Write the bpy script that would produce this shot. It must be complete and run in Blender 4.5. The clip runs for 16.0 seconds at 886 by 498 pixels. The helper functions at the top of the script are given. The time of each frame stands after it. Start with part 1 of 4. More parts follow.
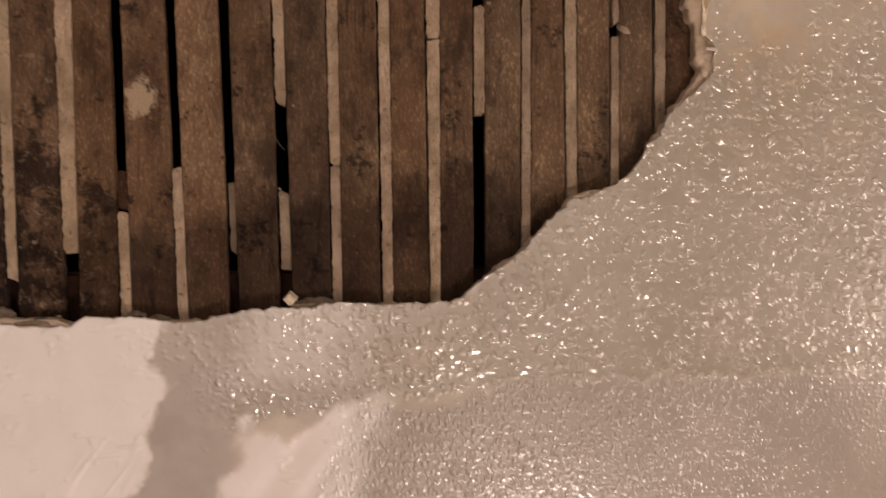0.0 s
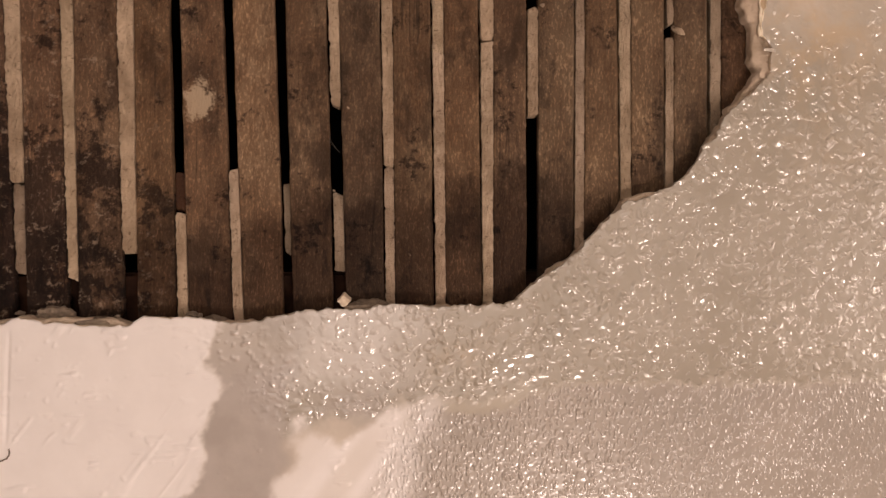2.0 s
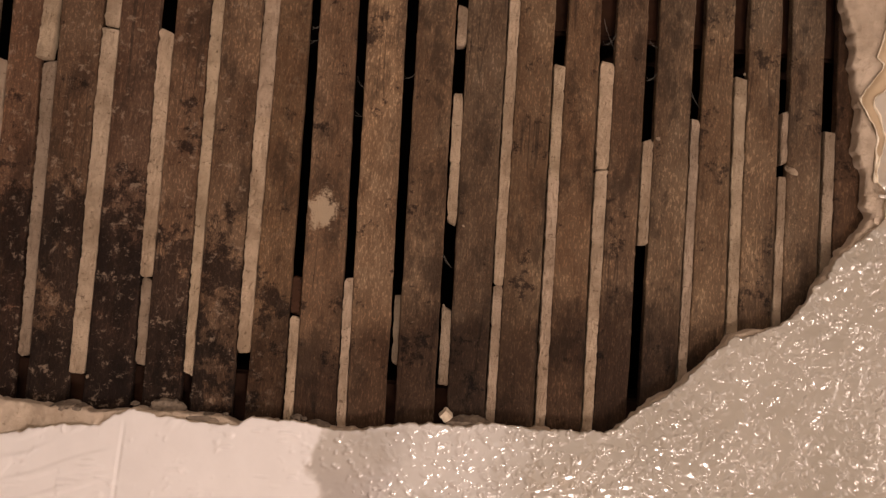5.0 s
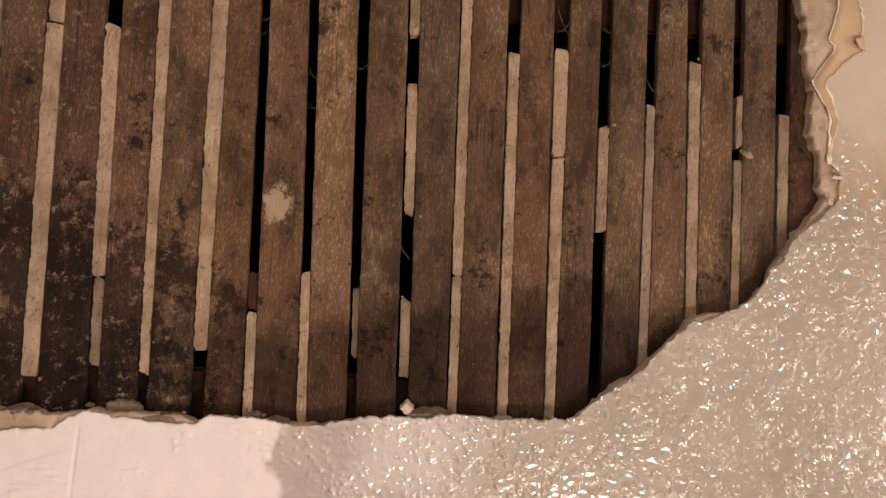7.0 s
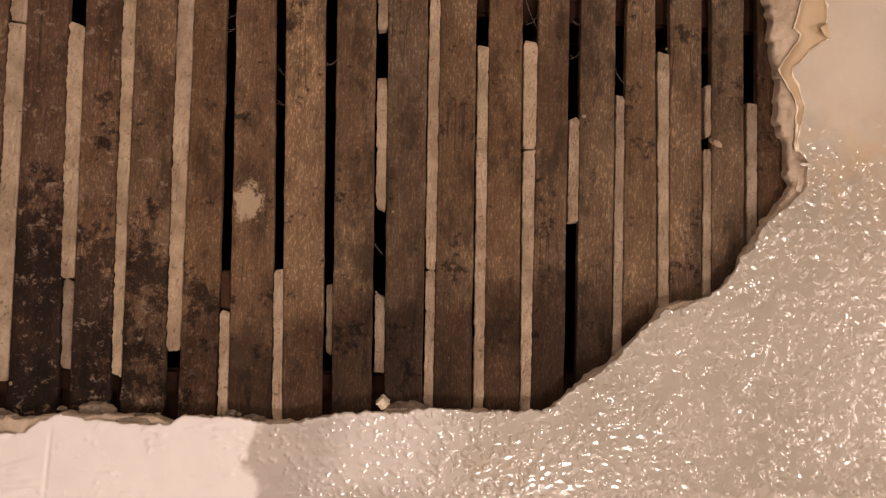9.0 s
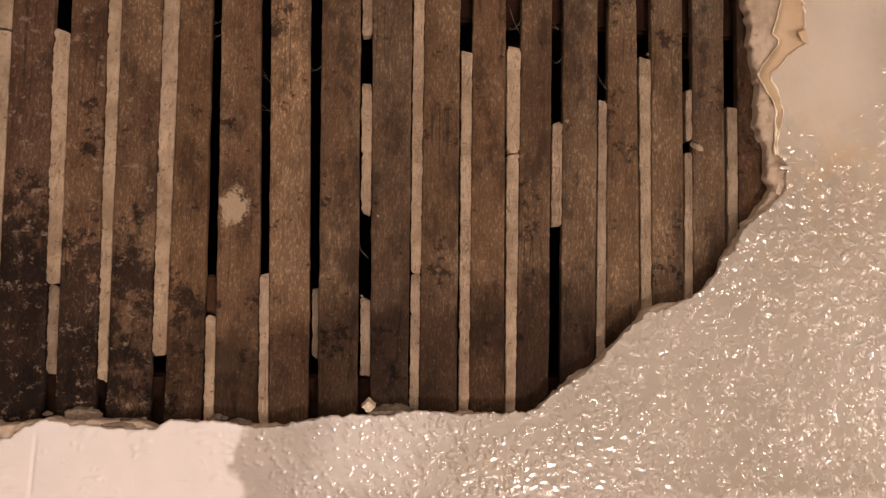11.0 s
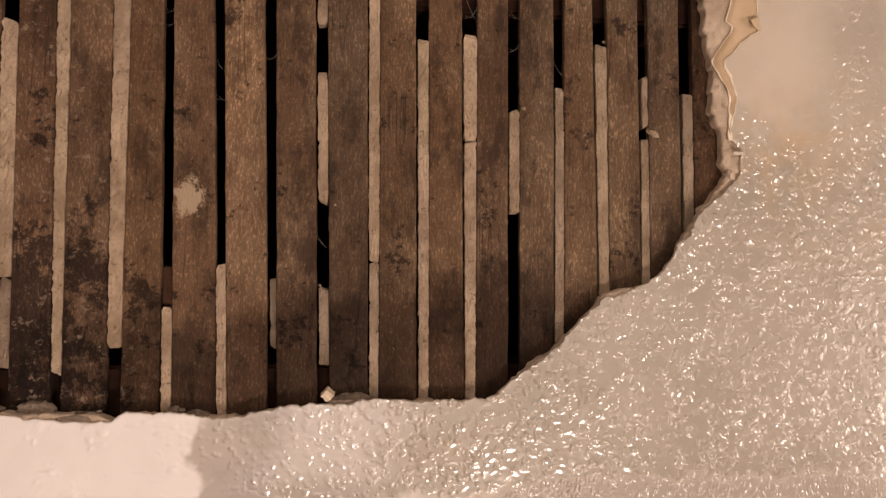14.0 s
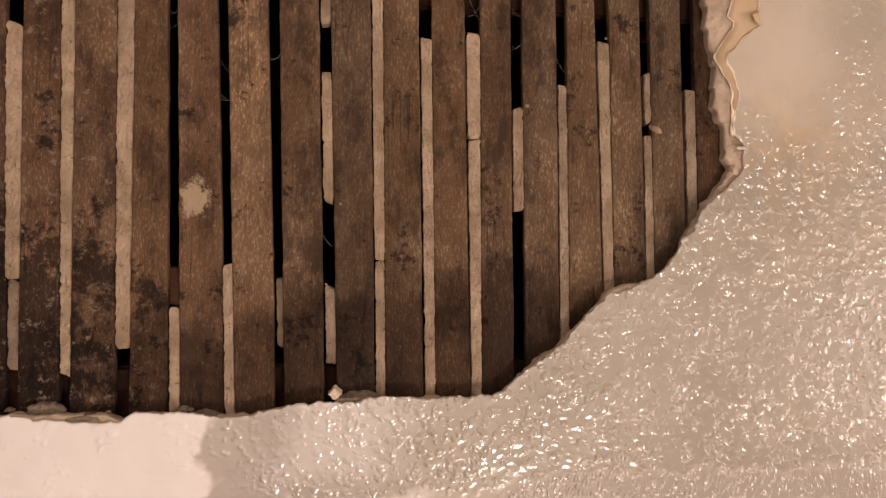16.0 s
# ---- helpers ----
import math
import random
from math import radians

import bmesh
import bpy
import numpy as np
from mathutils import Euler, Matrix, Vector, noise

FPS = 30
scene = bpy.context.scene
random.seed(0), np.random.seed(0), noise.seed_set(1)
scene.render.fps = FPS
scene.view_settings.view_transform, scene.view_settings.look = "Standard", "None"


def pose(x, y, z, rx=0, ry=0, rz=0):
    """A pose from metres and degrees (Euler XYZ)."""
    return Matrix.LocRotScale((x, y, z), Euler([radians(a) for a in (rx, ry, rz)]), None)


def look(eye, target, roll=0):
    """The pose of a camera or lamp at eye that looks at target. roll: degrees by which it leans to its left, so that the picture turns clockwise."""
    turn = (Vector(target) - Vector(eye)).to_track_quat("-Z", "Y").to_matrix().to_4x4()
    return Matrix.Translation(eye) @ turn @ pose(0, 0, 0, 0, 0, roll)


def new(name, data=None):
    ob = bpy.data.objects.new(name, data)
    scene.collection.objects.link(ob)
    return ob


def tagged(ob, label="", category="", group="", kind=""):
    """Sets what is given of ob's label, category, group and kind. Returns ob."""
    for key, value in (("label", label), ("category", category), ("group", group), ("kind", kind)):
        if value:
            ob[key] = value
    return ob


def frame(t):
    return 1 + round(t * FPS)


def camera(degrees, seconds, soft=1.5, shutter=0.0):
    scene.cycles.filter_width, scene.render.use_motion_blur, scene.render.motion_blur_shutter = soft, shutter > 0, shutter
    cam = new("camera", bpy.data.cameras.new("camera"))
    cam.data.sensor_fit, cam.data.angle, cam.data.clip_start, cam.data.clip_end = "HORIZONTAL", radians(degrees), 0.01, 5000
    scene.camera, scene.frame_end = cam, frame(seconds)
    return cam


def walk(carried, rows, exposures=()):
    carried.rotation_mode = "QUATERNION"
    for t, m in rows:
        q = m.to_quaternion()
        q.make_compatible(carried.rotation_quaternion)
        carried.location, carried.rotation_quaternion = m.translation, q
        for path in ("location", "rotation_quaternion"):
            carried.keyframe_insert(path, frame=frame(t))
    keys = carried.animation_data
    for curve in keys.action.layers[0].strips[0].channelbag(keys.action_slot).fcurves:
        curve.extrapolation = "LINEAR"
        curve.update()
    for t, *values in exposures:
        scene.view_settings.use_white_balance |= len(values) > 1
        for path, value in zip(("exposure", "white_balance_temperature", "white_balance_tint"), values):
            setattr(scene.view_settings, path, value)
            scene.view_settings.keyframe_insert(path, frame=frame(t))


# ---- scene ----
cam = camera(73.1, 16.0, soft=1.4, shutter=0.8)
PATH = [
    (0, (0.011, 0.053, 1.507), (0.22, 2.041, 1.445), 0.2),
    (0.5, (-0.005, 0.055, 1.512), (0.173, 2.047, 1.479), -0.5),
    (1, (-0.007, 0.056, 1.512), (0.161, 2.049, 1.482), -0.5),
    (1.5, (-0.009, 0.058, 1.503), (0.156, 2.051, 1.47), -0.3),
    (2, (-0.021, 0.058, 1.501), (0.13, 2.052, 1.467), 0.4),
    (2.5, (-0.026, 0.059, 1.498), (0.102, 2.055, 1.49), 1.9),
    (3, (-0.071, 0.057, 1.532), (0.006, 2.055, 1.583), 3.7),
    (3.5, (-0.106, 0.051, 1.567), (-0.062, 2.048, 1.664), 5.1),
    (3.7, (-0.104, 0.051, 1.572), (-0.068, 2.048, 1.67), 5.4),
    (6, (-0.087, 0.052, 1.562), (-0.01, 2.048, 1.671), 4.0),
    (6.5, (-0.074, 0.053, 1.563), (0.014, 2.048, 1.665), 3.7),
    (7, (-0.07, 0.054, 1.563), (0.026, 2.049, 1.659), 3.3),
    (7.5, (-0.07, 0.053, 1.559), (0.034, 2.049, 1.652), 2.9),
    (8, (-0.071, 0.053, 1.558), (0.04, 2.047, 1.648), 2.5),
    (8.5, (-0.059, 0.053, 1.559), (0.067, 2.047, 1.649), 2.2),
    (9, (-0.055, 0.053, 1.561), (0.077, 2.047, 1.649), 2.0),
    (11.5, (-0.041, 0.047, 1.561), (0.121, 2.038, 1.666), 1.6),
    (12, (-0.036, 0.048, 1.557), (0.139, 2.037, 1.664), 1.5),
    (12.5, (-0.041, 0.046, 1.555), (0.14, 2.035, 1.66), 1.3),
    (13, (-0.037, 0.046, 1.555), (0.15, 2.034, 1.656), 1.1),
    (13.5, (-0.031, 0.045, 1.555), (0.168, 2.033, 1.647), 0.9),
    (14, (-0.021, 0.045, 1.553), (0.177, 2.033, 1.646), 0.9),
    (14.5, (-0.026, 0.044, 1.55), (0.172, 2.033, 1.639), 0.8),
    (15, (-0.03, 0.043, 1.548), (0.17, 2.031, 1.632), 0.7),
    (15.5, (-0.03, 0.043, 1.549), (0.169, 2.031, 1.632), 0.4),
    (16, (-0.026, 0.043, 1.553), (0.172, 2.032, 1.638), 0.3),
]
EXPOSURES = [(0.0, -0.47), (0.5, -0.33), (1.0, -0.25), (1.5, -0.24), (2.5, -0.2), (3.5, -0.28), (6.0, -0.08), (9.0, -0.04), (12.5, -0.04), (16.0, -0.04)]
walk(cam, [(t, look(eye, target, roll)) for t, eye, target, roll in PATH], EXPOSURES)

# ---- light: two warm unseen lamps low and to the right, and an added fill that washes the far wall and ceiling ----
world = bpy.data.worlds.new("room_world")
scene.world = world
world.use_nodes = True
world.node_tree.nodes["Background"].inputs["Color"].default_value = (1.0, 0.8, 0.62, 1)
world.node_tree.nodes["Background"].inputs["Strength"].default_value = 0.02


def unseen_lamp(eye, aim, wide, high, watts, tint=(1.0, 0.79, 0.69)):
    data = bpy.data.lights.new("unseen_lamp", "AREA")
    data.shape, data.size, data.size_y, data.energy, data.color = "RECTANGLE", wide, high, watts, tint
    new("unseen_lamp", data).matrix_world = look(eye, aim)


unseen_lamp((0.62, -0.86, 0.22), (0.0, 0.58, 1.5), 0.36, 0.26, 28.0)
# second lamp, unseen, added so that stipple all over the wall catches glints
unseen_lamp((2.20, -0.36, 1.20), (0.1, 0.58, 1.5), 0.34, 0.26, 20.5)
# added fill without a fixture, bounced off the far wall to weaken shadows
unseen_lamp((-0.2, -0.9, 1.75), (-0.2, -2.2, 1.95), 0.5, 0.5, 36.0, (1.0, 0.87, 0.82))

# ---- plan (metres) ----
LATH_Y = 0.600          # front face of the laths
LATH_T = 0.007
COAT_Y = 0.5895         # front of the rough base coat
SKIN_Y = 0.587          # front of the painted finish coat
Z_HI, Z_LO = 1.745, 1.490

# gaps between the laths: left and right edge at Z_HI, then at Z_LO
GAPS = {
    "v": (-0.600, -0.588, -0.597, -0.585), "w": (-0.554, -0.541, -0.551, -0.538),
    "x": (-0.508, -0.495, -0.502, -0.488), "y": (-0.465, -0.451, -0.456, -0.445),
    "z": (-0.412, -0.397, -0.408, -0.394), "a": (-0.360, -0.347, -0.352, -0.342),
    "b": (-0.314, -0.303, -0.3075, -0.299), "c": (-0.2665, -0.2525, -0.261, -0.2495),
    "d": (-0.222, -0.214, -0.216, -0.207), "e": (-0.177, -0.169, -0.168, -0.160),
    "f": (-0.132, -0.123, -0.1235, -0.116), "g": (-0.086, -0.076, -0.079, -0.069),
    "h": (-0.038, -0.028, -0.033, -0.024), "i": (0.007, 0.018, 0.012, 0.022),
    "j": (0.051, 0.064, 0.056, 0.066), "k": (0.095, 0.105, 0.098, 0.108),
    "l": (0.140, 0.149, 0.142, 0.151), "m": (0.180, 0.192, 0.186, 0.196),
    "n": (0.225, 0.233, 0.229, 0.237), "o": (0.267, 0.279, 0.271, 0.283),
    "p": (0.315, 0.325, 0.317, 0.327), "q": (0.360, 0.370, 0.362, 0.372),
}

GAPS = {k: (a - 0.0009, c + 0.0004, d - 0.0009, e + 0.0004) for k, (a, c, d, e) in GAPS.items()}

# outline of the hole in the painted coat: along the bottom ledge, up the right side, then round out of sight
SKIN_FOOT = [
    (-0.66, 1.41), (-0.52, 1.400), (-0.46, 1.401), (-0.413, 1.411), (-0.367, 1.416), (-0.358, 1.426), (-0.346, 1.431),
    (-0.308, 1.426), (-0.274, 1.424), (-0.249, 1.426), (-0.238, 1.431), (-0.205, 1.432), (-0.182, 1.430), (-0.158, 1.426),
    (-0.139, 1.428), (-0.132, 1.431), (-0.101, 1.438), (-0.062, 1.438), (-0.038, 1.441), (0.012, 1.442), (0.076, 1.442),
    (0.092, 1.455), (0.136, 1.484), (0.163, 1.515), (0.187, 1.536), (0.206, 1.541), (0.231, 1.551), (0.253, 1.575),
    (0.257, 1.587), (0.270, 1.596), (0.274, 1.609),
]
SKIN_SIDE = [
    (0.279, 1.613), (0.285, 1.622), (0.297, 1.633), (0.312, 1.645), (0.320, 1.658), (0.321, 1.673), (0.323, 1.678), (0.312, 1.691),
    (0.312, 1.702), (0.314, 1.713), (0.316, 1.724), (0.315, 1.735), (0.312, 1.748), (0.307, 1.759), (0.307, 1.768), (0.315, 1.775),
    (0.319, 1.782), (0.332, 1.792), (0.340, 1.797), (0.342, 1.800), (0.338, 1.813), (0.339, 1.838),
    (0.32, 1.90), (0.30, 2.02), (0.05, 2.09), (-0.35, 2.07), (-0.64, 2.00), (-0.69, 1.70),
]
SKIN_HOLE = SKIN_FOOT + SKIN_SIDE
# outline of the hole in the base coat under it
COAT_FOOT = [
    (-0.6500, 1.4400), (-0.5200, 1.4350), (-0.4680, 1.4320), (-0.4380, 1.4300), (-0.4030, 1.4280), (-0.3610, 1.4265),
    (-0.3400, 1.4325), (-0.3220, 1.4300), (-0.2850, 1.4310), (-0.2520, 1.4265), (-0.2350, 1.4285), (-0.2050, 1.4295),
    (-0.1700, 1.4265), (-0.1500, 1.4290), (-0.1320, 1.4280), (-0.1010, 1.4350), (-0.0620, 1.4360), (-0.0380, 1.4385),
    (0.0120, 1.4390), (0.0796, 1.4374), (0.0950, 1.4515), (0.1075, 1.4650), (0.1120, 1.4700), (0.1360, 1.4845), (0.1520, 1.4990), (0.1650, 1.5135),
    (0.1785, 1.5275), (0.1865, 1.5395), (0.2040, 1.5430), (0.2345, 1.5490), (0.2561, 1.5729), (0.2675, 1.5960), (0.2761, 1.6069),
]
COAT_SIDE = [
    (0.284, 1.6235), (0.295, 1.634), (0.303, 1.647), (0.309, 1.657), (0.307, 1.663), (0.304, 1.667), (0.305, 1.676), (0.303, 1.689),
    (0.301, 1.702), (0.298, 1.712), (0.293, 1.718), (0.293, 1.728), (0.295, 1.742), (0.296, 1.756), (0.294, 1.771), (0.290, 1.781),
    (0.287, 1.802), (0.286, 1.820), (0.281, 1.835), (0.272, 1.870), (0.274, 1.900),
    (0.26, 2.00), (0.03, 2.07), (-0.35, 2.05), (-0.62, 1.98), (-0.67, 1.70),
]
COAT_HOLE = COAT_FOOT + COAT_SIDE


# ---- helpers ----
def part(name, bm, material, parent, label=""):
    """Links a bmesh as one mesh object under a thing or part."""
    bmesh.ops.recalc_face_normals(bm, faces=bm.faces)
    me = bpy.data.meshes.new(name)
    bm.to_mesh(me)
    bm.free()
    return link(name, me, material, parent, label)


def link(name, me, material, parent, label=""):
    me.materials.append(material)
    ob = new(name, me)
    ob.parent = parent
    if label:
        tagged(ob, label)
    return ob


def sheet(name, verts, faces, smooth=True):
    me = bpy.data.meshes.new(name)
    me.from_pydata(np.asarray(verts).tolist(), [], np.asarray(faces).tolist() if not isinstance(faces, list) else faces)
    me.polygons.foreach_set("use_smooth", [smooth] * len(me.polygons))
    me.update()
    return me


def vnoise(x, z, size, seed):
    """Smooth lattice noise from 0 to 1 with cells of that size."""
    table = np.random.RandomState(seed).rand(256, 256)
    u, v = np.asarray(x) / size + 53.7, np.asarray(z) / size + 17.3
    iu, iv = np.floor(u).astype(int), np.floor(v).astype(int)
    fu, fv = u - iu, v - iv
    fu, fv = fu * fu * (3 - 2 * fu), fv * fv * (3 - 2 * fv)
    a, b = table[iu & 255, iv & 255], table[(iu + 1) & 255, iv & 255]
    c, d = table[iu & 255, (iv + 1) & 255], table[(iu + 1) & 255, (iv + 1) & 255]
    return (a * (1 - fu) + b * fu) * (1 - fv) + (c * (1 - fu) + d * fu) * fv


def fractal(x, z, size, seed, octaves=4):
    total, weight, amount = 0, 1, 0
    for n in range(octaves):
        total = total + weight * vnoise(x, z, size / 2 ** n, seed + n)
        amount, weight = amount + weight, weight * 0.5
    return total / amount


def dabs_of(x, z, pitch, small, large, chance, seed, tall=1.0, sag=0.0):
    """Scattered rounded dabs of paint: one at most in each cell of that pitch, oval and turned at random. Heights from 0 to 1."""
    rs = np.random.RandomState(seed)
    table = rs.rand(6, 256, 256)
    iu, iv = np.floor(x / pitch).astype(int), np.floor(z / pitch).astype(int)
    top = np.zeros(np.shape(x))
    for du in (-1, 0, 1):
        for dv in (-1, 0, 1):
            cu, cv = iu + du, iv + dv
            t = table[:, cu & 255, cv & 255]
            ox, oz = x - (cu + t[0]) * pitch, z - (cv + t[1]) * pitch
            if sag:
                ox, oz = ox * 0.80, oz * np.where(oz < 0, 1 + sag, 1 - 0.5 * sag)
            a = small + (large - small) * t[2] ** 1.6
            turn = t[3] * math.pi
            u = ox * np.cos(turn) + oz * np.sin(turn)
            v = -ox * np.sin(turn) + oz * np.cos(turn)
            q = (u / a) ** 2 + (v / (a * (0.35 + 0.5 * t[5]))) ** 2
            if tall != 1.0:
                q = (ox / a) ** 2 + (oz / (a * tall)) ** 2
            top = np.maximum(top, (t[4] < chance) * np.clip(1 - q, 0, 1) ** 1.25 * (a / large))
    return top


def step(lo, hi, v):
    s = np.clip((v - lo) / (hi - lo), 0, 1)
    return s * s * (3 - 2 * s)


def ragged(outline, spacing, rough, seed):
    """A closed outline cut into short steps, each moved a little, as a break in brittle plaster runs."""
    pts = []
    for (x0, z0), (x1, z1) in zip(outline, outline[1:] + outline[:1]):
        n = max(1, int(math.hypot(x1 - x0, z1 - z0) / spacing))
        pts += [(x0 + (x1 - x0) * i / n, z0 + (z1 - z0) * i / n) for i in range(n)]
    p = np.array(pts)
    k = np.arange(len(p)) * spacing
    p[:, 0] += rough * (fractal(k, k * 0 + 0.3, 0.014, seed, 4) - 0.5) * 2
    p[:, 1] += rough * (fractal(k, k * 0 + 0.7, 0.011, seed + 9, 4) - 0.5) * 2
    p[:, 0] += 0.45 * rough * (vnoise(k, k * 0 + 0.2, 0.0042, seed + 21) - 0.5) * 2
    p[:, 1] += 0.45 * rough * (vnoise(k, k * 0 + 0.5, 0.0036, seed + 25) - 0.5) * 2
    return p


def inside(px, pz, poly):
    hit = np.zeros(len(px), bool)
    for (x0, z0), (x1, z1) in zip(poly, np.roll(poly, -1, 0)):
        if z0 != z1:
            hit ^= ((z0 > pz) != (z1 > pz)) & (px < (x1 - x0) * (pz - z0) / (z1 - z0) + x0)
    return hit


def nearest(px, pz, poly):
    """Distance to the outline, its nearest point there and the way into the hole."""
    best, bx, bz = np.full(len(px), 9.0), np.zeros(len(px)), np.zeros(len(px))
    nx, nz = np.zeros(len(px)), np.zeros(len(px))
    for (x0, z0), (x1, z1) in zip(poly, np.roll(poly, -1, 0)):
        dx, dz = x1 - x0, z1 - z0
        t = np.clip(((px - x0) * dx + (pz - z0) * dz) / max(dx * dx + dz * dz, 1e-12), 0, 1)
        qx, qz = x0 + t * dx, z0 + t * dz
        d = np.hypot(px - qx, pz - qz)
        m = d < best
        best[m], bx[m], bz[m] = d[m], qx[m], qz[m]
        nx[m], nz[m] = -dz / math.hypot(dx, dz), dx / math.hypot(dx, dz)
    return best, bx, bz, nx, nz


def holed_coat(name, cell, box, outline, front, back, relief, seed, masks=None, slope=0.0):
    """A coat of plaster over the whole wall, finely divided inside box, with a ragged hole and a broken edge of its own depth."""
    x0, x1, z0, z1 = box
    gx = np.concatenate([[-2.4, -1.6, -1.2, -0.9, -0.7], np.arange(x0, x1, cell), [0.7, 0.9, 1.2, 1.6, 2.4]])
    gz = np.concatenate([[0.0, 0.5, 0.9], np.arange(z0, z1, cell), [2.02, 2.2, 2.4]])
    X, Z = np.meshgrid(gx, gz, indexing="ij")
    nx, nz = X.shape
    px, pz = X.ravel(), Z.ravel()
    idx = np.arange(nx * nz).reshape(nx, nz)
    quads = np.stack([idx[:-1, :-1], idx[1:, :-1], idx[1:, 1:], idx[:-1, 1:]], -1).reshape(-1, 4)
    cx, cz = px[quads].mean(1), pz[quads].mean(1)
    quads = quads[~inside(cx, cz, outline)]
    # border edges of the hole, drawn on to the ragged outline
    e = np.concatenate([quads[:, [0, 1]], quads[:, [1, 2]], quads[:, [2, 3]], quads[:, [3, 0]]])
    key = np.sort(e, 1)
    order, counts = np.unique(key[:, 0] * len(px) + key[:, 1], return_inverse=True, return_counts=True)[1:]
    border = e[counts[order] == 1]
    lo, hi = outline.min(0) - 3 * cell, outline.max(0) + 3 * cell
    mx, mz = px[border].mean(1), pz[border].mean(1)
    border = border[(mx > lo[0]) & (mx < hi[0]) & (mz > lo[1]) & (mz < hi[1])]
    used = np.zeros(len(px), bool)
    used[quads.ravel()] = True
    ids = np.nonzero((px > lo[0]) & (px < hi[0]) & (pz > lo[1]) & (pz < hi[1]) & used)[0]
    dist, qx, qz, wx, wz = nearest(px[ids], pz[ids], outline)
    way_x, way_z = np.zeros(len(px)), np.zeros(len(px))
    way_x[ids], way_z[ids] = wx, wz
    isin = inside(px[ids], pz[ids], outline)
    snap = isin | np.isin(ids, border)
    px, pz = px.copy(), pz.copy()
    px[ids[snap]], pz[ids[snap]] = qx[snap], qz[snap]
    away = np.full(len(px), 0.2)
    away[ids] = np.where(snap, 0, dist)
    py = front - relief(px, pz, away)
    verts = np.stack([px, py, pz], -1)
    # broken edge, swept back in rough steps
    rim = np.unique(border)
    layers, steps = [rim], 3
    where = {int(v): i for i, v in enumerate(rim)}
    base = len(verts)
    extra, faces = [], [quads]
    for n in range(1, steps + 1):
        f = n / steps
        yy = py[rim] * (1 - f) + back * f
        jog = 0.0013 * (0 if n == steps else 1)
        out = slope * f * (0.3 + 1.1 * fractal(px[rim], pz[rim], 0.014, seed + 40))
        ex = px[rim] + way_x[rim] * out + jog * (fractal(px[rim] + 3 * n, pz[rim], 0.006, seed + n) - 0.5) * 2
        ez = pz[rim] + way_z[rim] * out + jog * (fractal(px[rim], pz[rim] + 3 * n, 0.006, seed + 7 + n) - 0.5) * 2
        extra.append(np.stack([ex, yy, ez], -1))
        layers.append(base + (n - 1) * len(rim) + np.arange(len(rim)))
    slot = np.array([[where[int(a)], where[int(b)]] for a, b in border])
    for n in range(steps):
        a, b = layers[n], layers[n + 1]
        faces.append(np.stack([a[slot[:, 1]], a[slot[:, 0]], b[slot[:, 0]], b[slot[:, 1]]], -1))
    verts = np.concatenate([verts] + extra)
    faces = np.concatenate(faces)
    keep = np.unique(faces)
    remap = np.zeros(len(verts), int)
    remap[keep] = np.arange(len(keep))
    me = sheet(name, verts[keep], remap[faces])
    if masks:
        rimmed = np.arange(len(verts)) >= base
        for label, values in masks(verts[:, 0], verts[:, 2], rimmed).items():
            me.attributes.new(label, "FLOAT", "POINT").data.foreach_set("value", np.clip(values[keep], 0, 1).astype(np.float32))
    return me


# ---- materials ----
def material(name):
    m = bpy.data.materials.new(name)
    m.use_nodes = True
    return m, m.node_tree.nodes, m.node_tree.links, m.node_tree.nodes["Principled BSDF"]


def node(nodes, kind, **values):
    n = nodes.new(kind)
    for k, v in values.items():
        n.inputs[k.replace("_", " ")].default_value = v
    return n


def noise_at(nodes, links, coord, scale, detail=4.0, rough=0.55, stretch=None):
    n = node(nodes, "ShaderNodeTexNoise", Scale=scale, Detail=detail, Roughness=rough)
    if stretch:
        mp = nodes.new("ShaderNodeMapping")
        mp.inputs["Scale"].default_value = stretch
        links.new(coord, mp.inputs["Vector"])
        coord = mp.outputs["Vector"]
    links.new(coord, n.inputs["Vector"])
    return n.outputs["Fac"]


def ramp(nodes, links, value, lo, hi, c0=(0, 0, 0, 1), c1=(1, 1, 1, 1)):
    r = nodes.new("ShaderNodeValToRGB")
    r.color_ramp.elements[0].position, r.color_ramp.elements[1].position = lo, hi
    r.color_ramp.elements[0].color, r.color_ramp.elements[1].color = c0, c1
    r.color_ramp.interpolation = "EASE"
    links.new(value, r.inputs["Fac"])
    return r.outputs["Color"]


def mix(nodes, links, fac, a, b, mode="MIX"):
    m = nodes.new("ShaderNodeMix")
    m.data_type, m.blend_type = "RGBA", mode
    for socket, v in ((m.inputs[0], fac), (m.inputs[6], a), (m.inputs[7], b)):
        if isinstance(v, (int, float, tuple)):
            socket.default_value = v
        else:
            links.new(v, socket)
    return m.outputs[2]


def maths(nodes, links, op, a, b=0.0):
    m = nodes.new("ShaderNodeMath")
    m.operation = op
    for socket, v in ((m.inputs[0], a), (m.inputs[1], b)):
        if isinstance(v, (int, float)):
            socket.default_value = v
        else:
            links.new(v, socket)
    return m.outputs[0]


def bump(nodes, links, bsdf, height, strength, distance, under=None):
    b = nodes.new("ShaderNodeBump")
    b.inputs["Strength"].default_value, b.inputs["Distance"].default_value = strength, distance
    links.new(height, b.inputs["Height"])
    if under:
        links.new(under, b.inputs["Normal"])
    links.new(b.outputs["Normal"], bsdf.inputs["Normal"])
    return b.outputs["Normal"]


